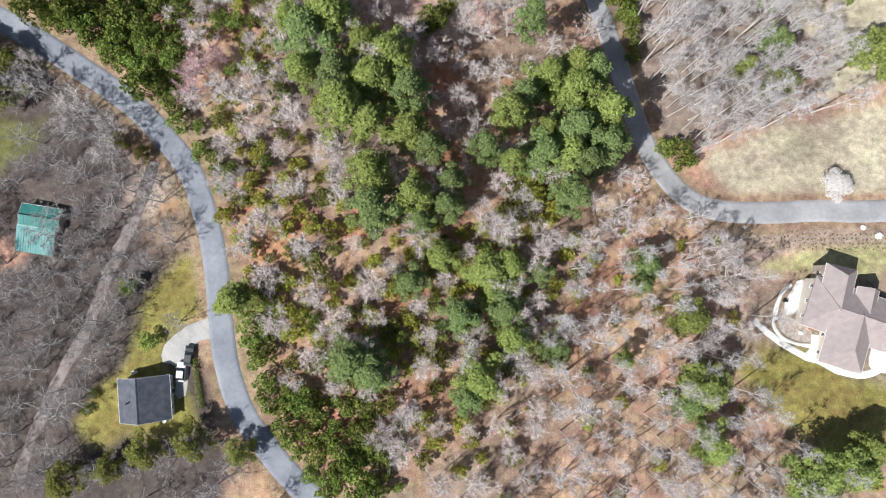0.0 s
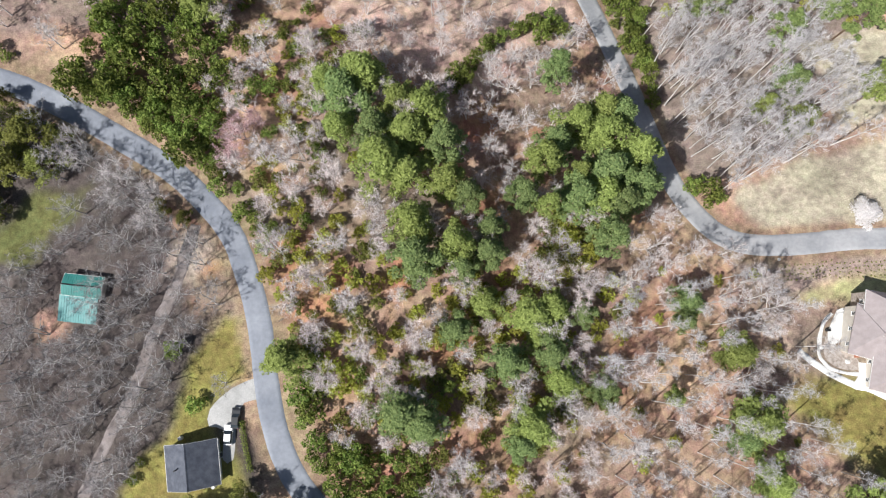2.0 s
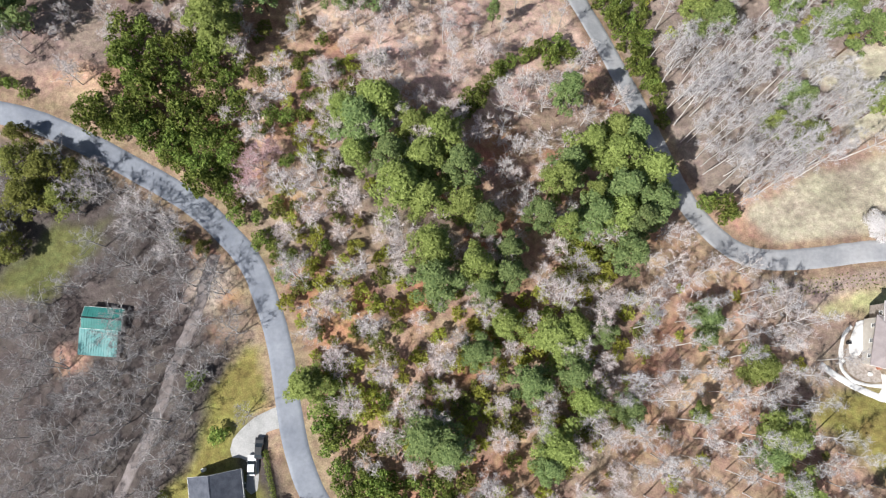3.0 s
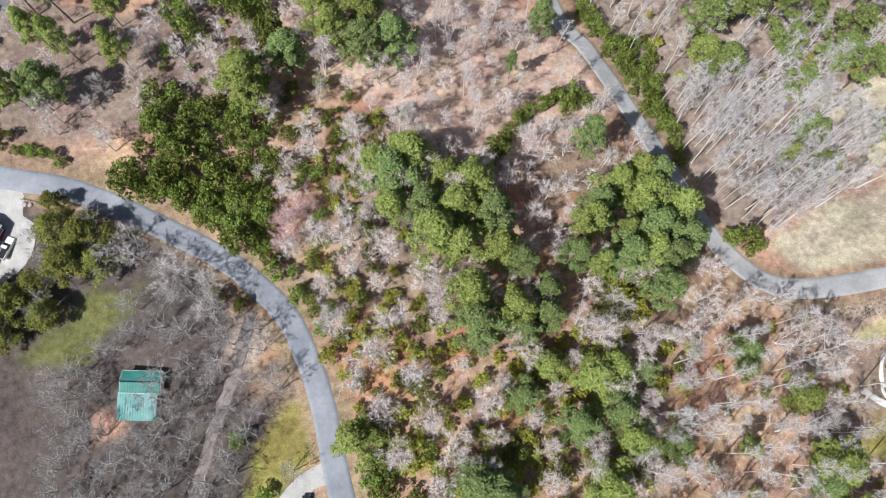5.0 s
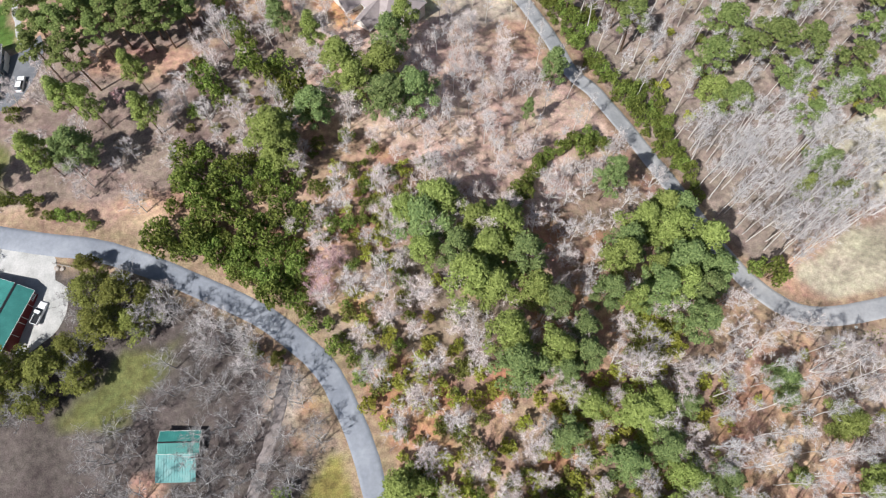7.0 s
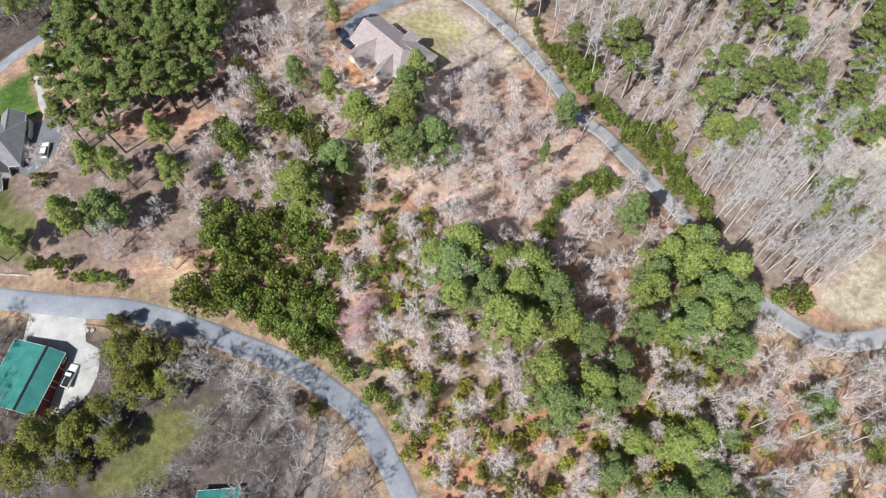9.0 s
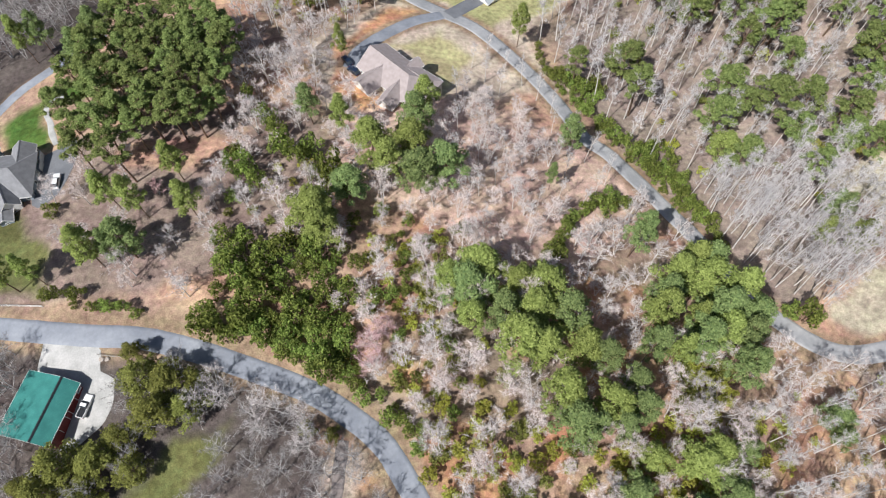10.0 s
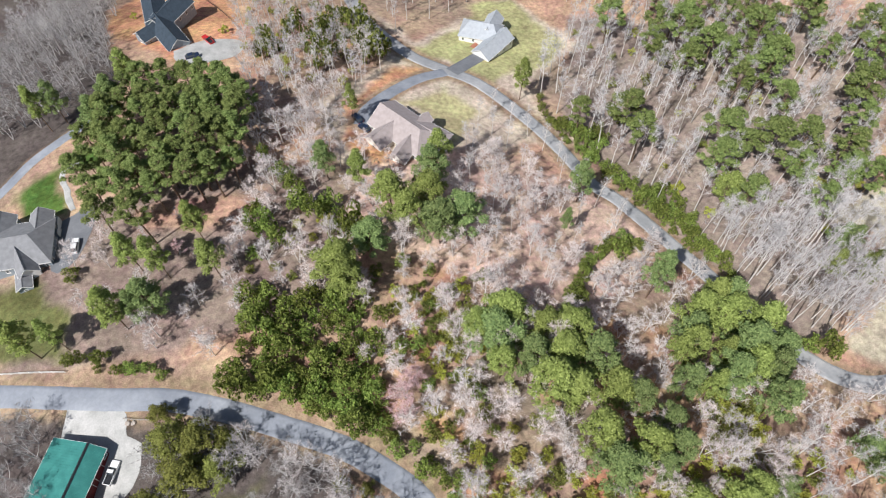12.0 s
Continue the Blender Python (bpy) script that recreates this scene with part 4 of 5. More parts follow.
# ---- vehicles ----
def vehicle(name, x, y, heading, paint, label, category, kind="suv", length=4.9):
    """A parked vehicle with body, cabin, glass, lamps and wheels. heading: degrees, 0 towards +x."""
    root = thing(name, x, y, gz(x, y) + 0.1, label, category)
    m = pose(x, y, gz(x, y) + 0.1, 0, 0, heading)
    w, hl = 1.9, length / 2
    P = lambda u, v, z: m @ Vector((u, v, z))
    def shell(profile, half_w, tuck=0.0):
        """A body drawn out sideways from a side profile, narrower above by the tuck."""
        zs = [q[1] for q in profile]
        lo, hi = min(zs), max(zs)
        k = lambda z: half_w - tuck * (z - lo) / (hi - lo)
        n = len(profile)
        v = [P(u, -k(z), z) for u, z in profile] + [P(u, k(z), z) for u, z in profile]
        return v, [tuple(range(n)), tuple(range(2 * n - 1, n - 1, -1))] + [((i + 1) % n, i, i + n, (i + 1) % n + n) for i in range(n)]
    if kind == "pickup":
        body = [(-hl, 0.4), (hl - 0.1, 0.35), (hl, 0.6), (hl - 0.05, 0.95), (hl - 0.5, 1.05), (hl * 0.35, 1.08), (-hl * 0.15, 1.1), (-hl * 0.15, 0.65), (-hl * 0.95, 0.65), (-hl * 0.95, 1.05), (-hl, 1.05)]
        cab = [(hl * 0.42, 1.04), (hl * 0.2, 1.7), (-hl * 0.1, 1.74), (-hl * 0.2, 1.04)]
    else:
        body = [(-hl, 0.4), (hl - 0.1, 0.35), (hl, 0.6), (hl - 0.05, 0.9), (hl - 0.6, 1.02), (hl * 0.35, 1.05), (-hl + 0.1, 1.08), (-hl, 0.9)]
        cab = [(hl * 0.45, 1.0), (hl * 0.14, 1.62), (-hl * 0.62, 1.64), (-hl * 0.9, 1.0)]
    bd = part("body", shell(body, w / 2, 0.06), paint, root)
    if kind == "pickup":
        for q in (-1, 1):
            part("bed_side", block(P(-hl * 0.95, q * (w / 2 - 0.06) - 0.05, 0.62), m.to_3x3() @ Vector((hl * 0.8, 0, 0)), m.to_3x3() @ Vector((0, 0.1, 0)), (0, 0, 0.46)), paint, root)
        part("bed_floor", block(P(-hl * 0.94, -w / 2 + 0.1, 0.66), m.to_3x3() @ Vector((hl * 0.78, 0, 0)), m.to_3x3() @ Vector((0, w - 0.2, 0)), (0, 0, 0.04)), M_BLACK, root, "black truck bed liner")
    cb = part("glasshouse", shell(cab, w / 2 - 0.06, 0.16), M_GLASS, root, "dark car glass")
    top = [(q[0] * (0.96 if i else 1), q[1]) for i, q in enumerate(cab[1:3])]
    part("car_roof", shell([(top[0][0], top[0][1] - 0.02), (top[0][0] - 0.05, top[0][1] + 0.05), (top[1][0] + 0.05, top[1][1] + 0.05), (top[1][0], top[1][1] - 0.02)], w / 2 - 0.2, 0.04), paint, root)
    for q in (-1, 1):
        part("headlight", block(P(hl - 0.12, q * (w / 2 - 0.3) - 0.17, 0.68), m.to_3x3() @ Vector((0.13, 0, 0)), m.to_3x3() @ Vector((0, 0.34, 0)), (0, 0, 0.17)), M_WHITE, root)
        part("tail_light", block(P(-hl - 0.02, q * (w / 2 - 0.2) - 0.12, 0.72), m.to_3x3() @ Vector((0.1, 0, 0)), m.to_3x3() @ Vector((0, 0.24, 0)), (0, 0, 0.22)), M_CAR_RED, root)
        part("mirror", block(P(hl * 0.36, q * (w / 2 + 0.08) - 0.08, 1.05), m.to_3x3() @ Vector((0.12, 0, 0)), m.to_3x3() @ Vector((0, 0.16, 0)), (0, 0, 0.14)), paint, root)
        for u in (-hl * 0.6, hl * 0.62):
            for nm, r, wd, mt in (("tyre", 0.36, 0.24, M_RUBBER), ("rim", 0.22, 0.26, M_SHINGLE_PALE)):
                n = 14
                c0 = q * (w / 2 - 0.2)
                v = [P(u + r * math.cos(6.2832 * k / n), c0 + e * wd / 2, 0.36 + r * math.sin(6.2832 * k / n) - 0.1) for e in (-1, 1) for k in range(n)]
                s = (v, [tuple(range(n)), tuple(range(2 * n - 1, n - 1, -1))] + [(k, (k + 1) % n, (k + 1) % n + n, k + n) for k in range(n)])
                if nm == "tyre":
                    wh = part("wheel", s, mt, root, "black rubber tyre")
                else:
                    part("rim", s, mt, wh)
    return root


vehicle("pickup_truck", -122.2, 50.2, 62, M_CAR_WHITE, "white pickup truck parked beside the red barn", "truck", "pickup", 5.6)
vehicle("sport_utility_vehicle", -128.8, 116.6, 82, M_CAR_WHITE, "white sport utility vehicle on the grey house's asphalt", "car")
vehicle("car", -57.6, -20.4, 86, M_CAR_WHITE, "white car parked in the shade of the small house", "car", length=4.4)
vehicle("car", -55.9, -16.9, 84, M_BLACK, "black car on the pale driveway", "car", length=4.6)
vehicle("pickup_truck", -85.4, 206.8, 118, M_CAR_RED, "red pickup truck with a loaded bed on bare clay", "truck", "pickup", 5.9)
vehicle("car", -91.4, 196.2, 4, M_CAR_BLUE, "dark blue car on the gravel yard", "car")
vehicle("sport_utility_vehicle", -42.4, 147.6, 110, M_CAR_BLUE, "dark blue utility vehicle at the end of the curved drive", "car", length=4.7)
vehicle("car", -41.2, 142.4, 125, M_CAR_BLUE, "dark car parked against the brown-roofed house", "car", length=4.6)

# ---- fences, rocks and yard things ----
def fence(name, points, label, material, rails=2, high=1.1, gap=2.4):
    line = smooth_line(points, gap)
    root = thing(name, line[0][0], line[0][1], gz(*line[0]), label, "fence")
    for k, p in enumerate(line):
        part("post", block((p[0] - 0.06, p[1] - 0.06, gz(*p) - 0.4), (0.12, 0, 0), (0, 0.12, 0), (0, 0, high + 0.45)), material, root)
        if k:
            a, b = Vector((*line[k - 1], gz(*line[k - 1]))), Vector((*p, gz(*p)))
            for r in range(rails):
                part("rail", block(a + Vector((0, -0.09, high * (0.45 + 0.5 * r / max(1, rails - 1)))), b - a, (0, 0.05, 0), (0, 0, 0.14)), material, root)


fence("rail_fence", [(-166, 90.6), (-156, 86.6), (-147.4, 83.3), (-139.9, 80.7), (-131.0, 77.6)], "pale rail fence along the verge", M_WHITE, 2)
fence("rail_fence", [(-118.2, 61.6), (-114.6, 60.2), (-112.0, 59.4)], "short weathered rail fence beside the gravel yard", M_WOOD, 2, 0.9, 1.8)
fence("wire_fence", [(-86, 250), (-77.7, 227.4), (-70.3, 200.5)], "dark silt fence along the edge of the clay", M_BLACK, 2, 0.9, 3.0)
for x, y, s in ((107.4, 10.8, 1.0), (71.3, 11.0, 0.5), (68.9, 9.3, 0.45), (72.9, 10.5, 0.4), (76.1, 13.2, 0.4), (104.2, 12.9, 0.7), (-117.6, 60.4, 0.7), (-116.3, 60.0, 0.6), (81.0, -9.0, 0.5), (86.0, -12.6, 0.6)):
    bm = bmesh.new()
    bmesh.ops.create_icosphere(bm, subdivisions=2, radius=s)
    for v in bm.verts:
        v.co *= 1 + 0.35 * noise.noise(v.co * (1.3 / s) + Vector((x, y, 0)))
        v.co.z *= 0.65
    me = bpy.data.meshes.new("boulder")
    bm.to_mesh(me)
    bm.free()
    me.materials.append(M_CONCRETE if x > 0 else M_STONE)
    t = tagged(new("boulder", me), "pale rough boulder on the ground", "rock", "boulders")
    t.location = (x, y, gz(x, y) + s * 0.2)

# ---- trees: builders ----
rng = random.Random(11)
UP = Vector((0, 0, 1))


class Soup:
    """Collects vertices and faces of one mesh."""

    def __init__(self):
        self.v, self.f = [], []

    def tube(self, points, radii, sides):
        """A tapered limb through the points; a radius of 0 at the end closes it to a tip."""
        base = len(self.v)
        n = len(points)
        for k, (p, r) in enumerate(zip(points, radii)):
            d = (points[min(k + 1, n - 1)] - points[max(k - 1, 0)]).normalized()
            a = d.orthogonal().normalized()
            b = d.cross(a)
            if k == n - 1 and r == 0:
                self.v.append(tuple(p))
                break
            for s in range(sides):
                t = 2 * math.pi * s / sides
                self.v.append(tuple(p + (a * math.cos(t) + b * math.sin(t)) * r))
        tip = radii[-1] == 0
        for k in range(n - 1):
            i, j = base + k * sides, base + (k + 1) * sides
            for s in range(sides):
                t = (s + 1) % sides
                if k == n - 2 and tip:
                    self.f.append((i + s, i + t, j))
                else:
                    self.f.append((i + s, i + t, j + t, j + s))

    def twig(self, p, d, length, r, rnd):
        """A fine twig that splits in two: two slivers spreading from one foot."""
        a = d.cross(unit(rnd)).normalized()
        i = len(self.v)
        self.v += [tuple(p - a * r), tuple(p + a * r), tuple(p + d * length + a * length * 0.18), tuple(p + d * length * 0.8 - a * length * 0.22)]
        self.f += [(i, i + 1, i + 2), (i, i + 1, i + 3)]

    def spray(self, p, normal, size):
        """A spray of needles: one narrow pointed blade."""
        n = normal.normalized()
        a = n.orthogonal().normalized()
        a.rotate(Matrix.Rotation(rng.uniform(0, 6.28), 3, n))
        b = n.cross(a) * size * rng.uniform(0.45, 0.75)
        i = len(self.v)
        self.v += [tuple(p - a * size - b), tuple(p - a * size * 0.8 + b), tuple(p + a * size * rng.uniform(0.9, 1.4) - n * size * 0.2)]
        self.f.append((i, i + 1, i + 2))

    def leaf(self, p, normal, size):
        """A small folded spray of leaves: two triangles with a bend between them."""
        n = normal.normalized()
        a = n.orthogonal().normalized()
        a.rotate(Matrix.Rotation(rng.uniform(0, 6.28), 3, n))
        b = n.cross(a)
        i = len(self.v)
        w = size * rng.uniform(0.5, 0.8)
        self.v += [tuple(p - a * size), tuple(p - b * w + n * size * 0.25), tuple(p + a * size * rng.uniform(0.7, 1.1) - n * size * 0.3), tuple(p + b * w + n * size * 0.2)]
        self.f += [(i, i + 1, i + 2), (i, i + 2, i + 3)]

    def mesh(self, name, material):
        me = bpy.data.meshes.new(name)
        me.from_pydata(self.v, [], self.f)
        me.materials.append(material)
        return me


def unit(rnd, up=0.0):
    v = Vector((rnd.gauss(0, 1), rnd.gauss(0, 1), rnd.gauss(0, 1) + up))
    return v.normalized()


def bent(p, d, length, n, rnd, bend=0.12, lift=0.05):
    pts = [p.copy()]
    for _ in range(n):
        d = (d + unit(rnd) * bend + Vector((0, 0, lift))).normalized()
        pts.append(pts[-1] + d * (length / n))
    return pts


def bare_tree(seed, height, spread, limbs, branches, twigs, first=0.35, steep=0.6, trunk_r=0.2, twig_r=0.03, twig_len=1.3, fork=1):
    """Meshes of a leafless tree: the wood of trunk and limbs, and the fine twigs of the crown."""
    rnd = random.Random(seed)
    wood, fine = Soup(), Soup()
    stems = []
    for s in range(fork):
        d = Vector((rnd.uniform(-1, 1), rnd.uniform(-1, 1), 0)) * (0.25 if fork > 1 else 0.03) + Vector((0, 0, 1))
        pts = bent(Vector((rnd.uniform(-0.15, 0.15), rnd.uniform(-0.15, 0.15), -0.6)), d.normalized(), height * rnd.uniform(0.85, 1.0), 7, rnd, 0.06, 0.1)
        wood.tube(pts, [trunk_r * (1 - 0.13 * k) if k < 7 else 0 for k in range(8)], 6)
        stems.append(pts)
    for k in range(limbs):
        pts = stems[k % fork]
        s = first + (1 - first) * (k + rnd.random()) / limbs
        q = s * 6.9
        i = min(int(q), 6)
        p = pts[i].lerp(pts[i + 1], q - i)
        ang = k * 2.4 + rnd.uniform(-0.5, 0.5)
        d = Vector((math.cos(ang), math.sin(ang), steep + rnd.uniform(-0.2, 0.35))).normalized()
        ln = spread * (1.15 - 0.65 * (s - first) / (1 - first)) * rnd.uniform(0.75, 1.15)
        limb = bent(p, d, ln, 3, rnd, 0.22, 0.06)
        r0 = trunk_r * 0.42 * (1.15 - 0.6 * s)
        wood.tube(limb, [r0, r0 * 0.75, r0 * 0.5, 0], 4)
        for b in range(branches):
            u = rnd.uniform(0.25, 1.0) * 2.99
            j = int(u)
            bp = limb[j].lerp(limb[j + 1], u - j)
            bd = ((limb[j + 1] - limb[j]).normalized() * 0.8 + unit(rnd, 0.25) * 0.9).normalized()
            bl = ln * rnd.uniform(0.25, 0.5)
            br = bent(bp, bd, bl, 2, rnd, 0.25, 0.08)
            if b % 3:
                fine.tube([br[0], br[2]], [r0 * 0.34, 0], 3)
            else:
                wood.tube(br, [r0 * 0.42, r0 * 0.3, 0], 3)
            for t in range(twigs):
                w = rnd.uniform(0.15, 1.0) * 1.99
                j2 = int(w)
                tp = br[j2].lerp(br[j2 + 1], w - j2)
                td = (bd * 0.6 + unit(rnd, 0.35)).normalized()
                fine.twig(tp, td, twig_len * rnd.uniform(0.5, 1.2), twig_r * rnd.uniform(0.7, 1.3), rnd)
    return wood, fine


def pine(seed, height, radius, clumps, leaves, low=0.5, size=0.42, flat=0.75):
    """Meshes of a tall pine: a bare trunk with stubs, and a crown of many tufts of needles on its limbs."""
    rnd = random.Random(seed)
    wood, crown = Soup(), Soup()
    pts = bent(Vector((0, 0, -0.6)), Vector((rnd.uniform(-0.03, 0.03), rnd.uniform(-0.03, 0.03), 1)), height * 0.97, 6, rnd, 0.03, 0.1)
    wood.tube(pts, [0.24, 0.21, 0.18, 0.15, 0.11, 0.07, 0], 6)
    for k in range(clumps):
        s = (k + rnd.random()) / clumps
        z = height * (low + (1 - low) * s)
        reach = radius * (1 - s) ** 0.6 * rnd.uniform(0.4, 1.15) if s > 0.08 else radius * rnd.uniform(0.3, 0.75)
        ang = k * 2.4 + rnd.uniform(-0.6, 0.6)
        c = Vector((math.cos(ang) * reach, math.sin(ang) * reach, z))
        q = min(z / height, 0.98) * 6
        i = min(int(q), 5)
        p = pts[i].lerp(pts[i + 1], q - i)
        wood.tube([p - Vector((0, 0, 0.6)), p.lerp(c, 0.6), c], [0.06, 0.04, 0], 3)
        cr = radius * rnd.uniform(0.15, 0.31)
        n = int(leaves * (cr / (radius * 0.24)) ** 2)
        for _ in range(n):
            d = unit(rnd, 0.45)
            o = Vector((d.x * cr, d.y * cr, d.z * cr * flat)) * rnd.uniform(0.55, 1.05)
            crown.spray(c + o, d * 0.7 + UP * 0.55 + unit(rnd) * 0.6, size * rnd.uniform(0.6, 1.3))
    return wood, crown


def shrub(seed, height, radius, clumps, leaves, size=0.32):
    """Meshes of a dense evergreen bush: several stems and rounded clumps of leaves of uneven height."""
    rnd = random.Random(seed)
    wood, crown = Soup(), Soup()
    for k in range(clumps):
        ang, reach = k * 2.4 + rnd.uniform(-0.5, 0.5), radius * math.sqrt((k + 0.3) / clumps) * rnd.uniform(0.7, 1.05)
        z = height * rnd.uniform(0.35, 1.0) * (1.05 - 0.45 * reach / radius)
        c = Vector((math.cos(ang) * reach, math.sin(ang) * reach, z))
        wood.tube([Vector((c.x * 0.15, c.y * 0.15, -0.3)), c * 0.55, c], [0.06, 0.04, 0], 3)
        cr = radius * rnd.uniform(0.26, 0.45)
        for _ in range(leaves):
            d = unit(rnd, 0.35)
            crown.leaf(c + Vector((d.x * cr, d.y * cr, d.z * cr * 0.85)) * rnd.uniform(0.6, 1.05), d * 0.6 + UP * 0.6 + unit(rnd) * 0.6, size * rnd.uniform(0.6, 1.3))
    return wood, crown


def proto(name, soups, bark, leafage, label, category, group):
    """A plant as a thing: an Empty at its foot, with trunk and crown."""
    root = tagged(new(name), label, category, group)
    new("trunk", soups[0].mesh("trunk", bark)).parent = root
    new("crown", soups[1].mesh("crown", leafage)).parent = root
    return root


VALLEY = [(-114, -62), (112, -62), (122, 40), (152, 130), (150, 200), (60, 278), (-150, 292), (-188, 200), (-168, 60)]


class Grove:
    """Plants of one kind: the first of each variant is the built one, the rest are copies at other places, turns and sizes."""

    def __init__(self, variants):
        self.variants, self.used = variants, [False] * len(variants)
        self.places, self.plan = [], []

    def put(self, x, y, size=1.0, high=1.0, lean=0.0):
        k = rng.randrange(len(self.variants))
        a = rng.uniform(0, 360)
        m = pose(x, y, gz(x, y), rng.uniform(-lean, lean), rng.uniform(-lean, lean), a) @ Matrix.Diagonal((size, size, size * high, 1))
        self.places.append((x, y))
        if polygon_distance(VALLEY, x, y)[0] < 0:
            self.plan.append((k, m))

    def finish(self, far_name, far_label, most=290):
        """Sets the plants out. Those past the number that one could count, far from the middle of the wood, are joined into one."""
        self.plan.sort(key=lambda q: (q[1].translation.xy - Vector((-25, 45))).length)
        for k, m in self.plan[:most]:
            if not self.used[k]:
                self.used[k] = True
                self.variants[k].matrix_basis = m
            else:
                copy_thing(self.variants[k], Matrix.Identity(4)).matrix_basis = m
        rest = self.plan[most:]
        if rest:
            vs, fs, mi, mats, n = [], [], [], [], 0
            for k, m in rest:
                mm = np.array(m)
                for c in self.variants[k].children:
                    me = c.data
                    if me.materials[0] not in mats:
                        mats.append(me.materials[0])
                    co = np.empty(len(me.vertices) * 3, np.float32)
                    me.vertices.foreach_get("co", co)
                    vs.append(co.reshape(-1, 3) @ mm[:3, :3].T + mm[:3, 3])
                    fs += [tuple(i + n for i in q.vertices) for q in me.polygons]
                    mi += [mats.index(me.materials[0])] * len(me.polygons)
                    n += len(me.vertices)
            me = bpy.data.meshes.new(far_name)
            me.from_pydata(np.concatenate(vs).tolist(), [], fs)
            for q in mats:
                me.materials.append(q)
            me.polygons.foreach_set("material_index", mi)
            tagged(new(far_name, me), far_label, "woods", kind="stuff")
        for ob, used in zip(self.variants, self.used):
            if not used:
                for o in (*ob.children_recursive, ob):
                    bpy.data.objects.remove(o)


G_PINE = "pines in the wood"
PINES = Grove([proto("pine_tree", pine(s, 19, 5.2, 46, 105, 0.42, 0.27), M_PINE_BARK, M_PINE if s % 2 else M_PINE_BLUE,
                     "tall green pine with a clumped crown" if s % 2 else "tall blue-green pine with a dense clumped crown", "pine tree", G_PINE) for s in range(1, 6)])
TALLPINES = Grove([proto("pine_tree", pine(s, 22, 3.9, 26, 100, 0.56, 0.25), M_PINE_BARK, M_PINE_DARK,
                         "slender pine with a long bare trunk", "pine tree", "slender pines") for s in range(21, 25)])
OLIVES = Grove([proto("loose_evergreen", pine(s, 12, 5.4, 40, 100, 0.25, 0.25), M_PINE_BARK, M_OLIVE, "loose olive-green evergreen tree beside a yard", "evergreen tree", "olive evergreens") for s in (26, 27)])
BUSHES = Grove([proto("evergreen_shrub", shrub(s, 3.8, 2.5, 10, 52, 0.26), M_PINE_BARK, M_SHRUB, "dense dark green broadleaf shrub", "shrub", "evergreen shrubs") for s in range(31, 35)])
LIGHTBUSHES = Grove([proto("young_green_tree", shrub(s, 4.4, 2.2, 10, 40, 0.27), M_BARK, M_OLIVE if s == 42 else M_SHRUB_LIGHT, "young yellow-green leafing tree among the undergrowth", "small tree", "yellow-green young trees") for s in range(41, 44)])
POPLARS = Grove([proto("tall_bare_tree", bare_tree(s, 23, 3.6, 12, 5, 8, 0.45, 1.2, 0.2, 0.019, 1.7), M_BARK_PALE, M_TWIG_GREY,
                       "tall bare tree with a straight pale trunk", "bare tree", "tall bare trees") for s in range(51, 56)])
SPREADS = Grove([proto("wide_bare_tree", bare_tree(s, 18, 6.0, 16, 7, 9, 0.3, 0.8, 0.27, 0.02, 1.7, 2 if s % 2 else 1), M_BARK_PALE, M_TWIG,
                       "wide-crowned leafless grey tree", "bare tree", "wide bare trees") for s in range(61, 67)])
WESTS = Grove([proto("grey_bare_tree", bare_tree(s, 16, 5.4, 15, 6, 7, 0.3, 0.5, 0.23, 0.021, 1.6, 2 if s % 2 else 1), M_BARK_DARK, M_TWIG_DIMMED,
                     "leafless grey tree, its twigs coloured darker for the dim western edge", "bare tree", "dull grey bare trees") for s in range(91, 95)])
SMALLS = Grove([proto("small_bare_tree", bare_tree(s, 12, 3.7, 15, 6, 10, 0.28, 0.8, 0.14, 0.019, 1.5, 2), M_BARK_PALE, M_TWIG_PINK if s % 2 else M_TWIG,
                      "small leafless tree with a haze of budding twigs", "bare tree", "small bare trees") for s in range(71, 76)])

BLOSSOMS = Grove([proto("blossoming_tree", shrub(81, 5.4, 3.4, 26, 170, 0.2), M_BARK, M_BLOSSOM, "round white blossoming tree beside the lane", "blossom tree", "")])
REDS = Grove([proto("red_budding_tree", bare_tree(s, 11, 3.8, 16, 7, 13, 0.25, 0.6, 0.13, 0.018, 1.4, 2), M_BARK, M_TWIG_RED, "bare tree with a haze of red buds", "bare tree", "red budding trees") for s in (83, 84)])
# ---- trees: where they stand ----
HOUSE_PLOT = [(-74, -20), (-58, -20), (-58, -33), (-73, -33)]
SHED_PLOT = [(-100, 21), (-87, 19), (-89, 4), (-99, 5)]
GREY_PLOT = [(-164, 148), (-142, 137), (-132, 132), (-132, 106), (-143, 105), (-160, 114)]
BROWN_PLOT = [(-38, 160), (-27, 159), (-14, 135), (-18, 127), (-36, 122), (-46, 136)]
BIG_PLOT = [(82, 4), (117, 8), (111, -25), (95, -23), (76, -13)]
BLUE_PLOT = [(-114, 231), (-101, 268), (-86, 236), (-81, 212), (-84, 193), (-96, 194)]
PINE_STANDS = [
    ([(-116, 168), (-100, 172), (-76, 158), (-73, 145), (-85, 116), (-119, 124), (-125, 134), (-119, 159)], 4.6, 0.78),
    ([(-120, 122), (-105, 118), (-105, 108), (-119, 110)], 9.0, 0.8),
    ([(92, 200), (145, 162), (132, 140), (80, 137), (72, 160)], 9.0, 0.8),
]
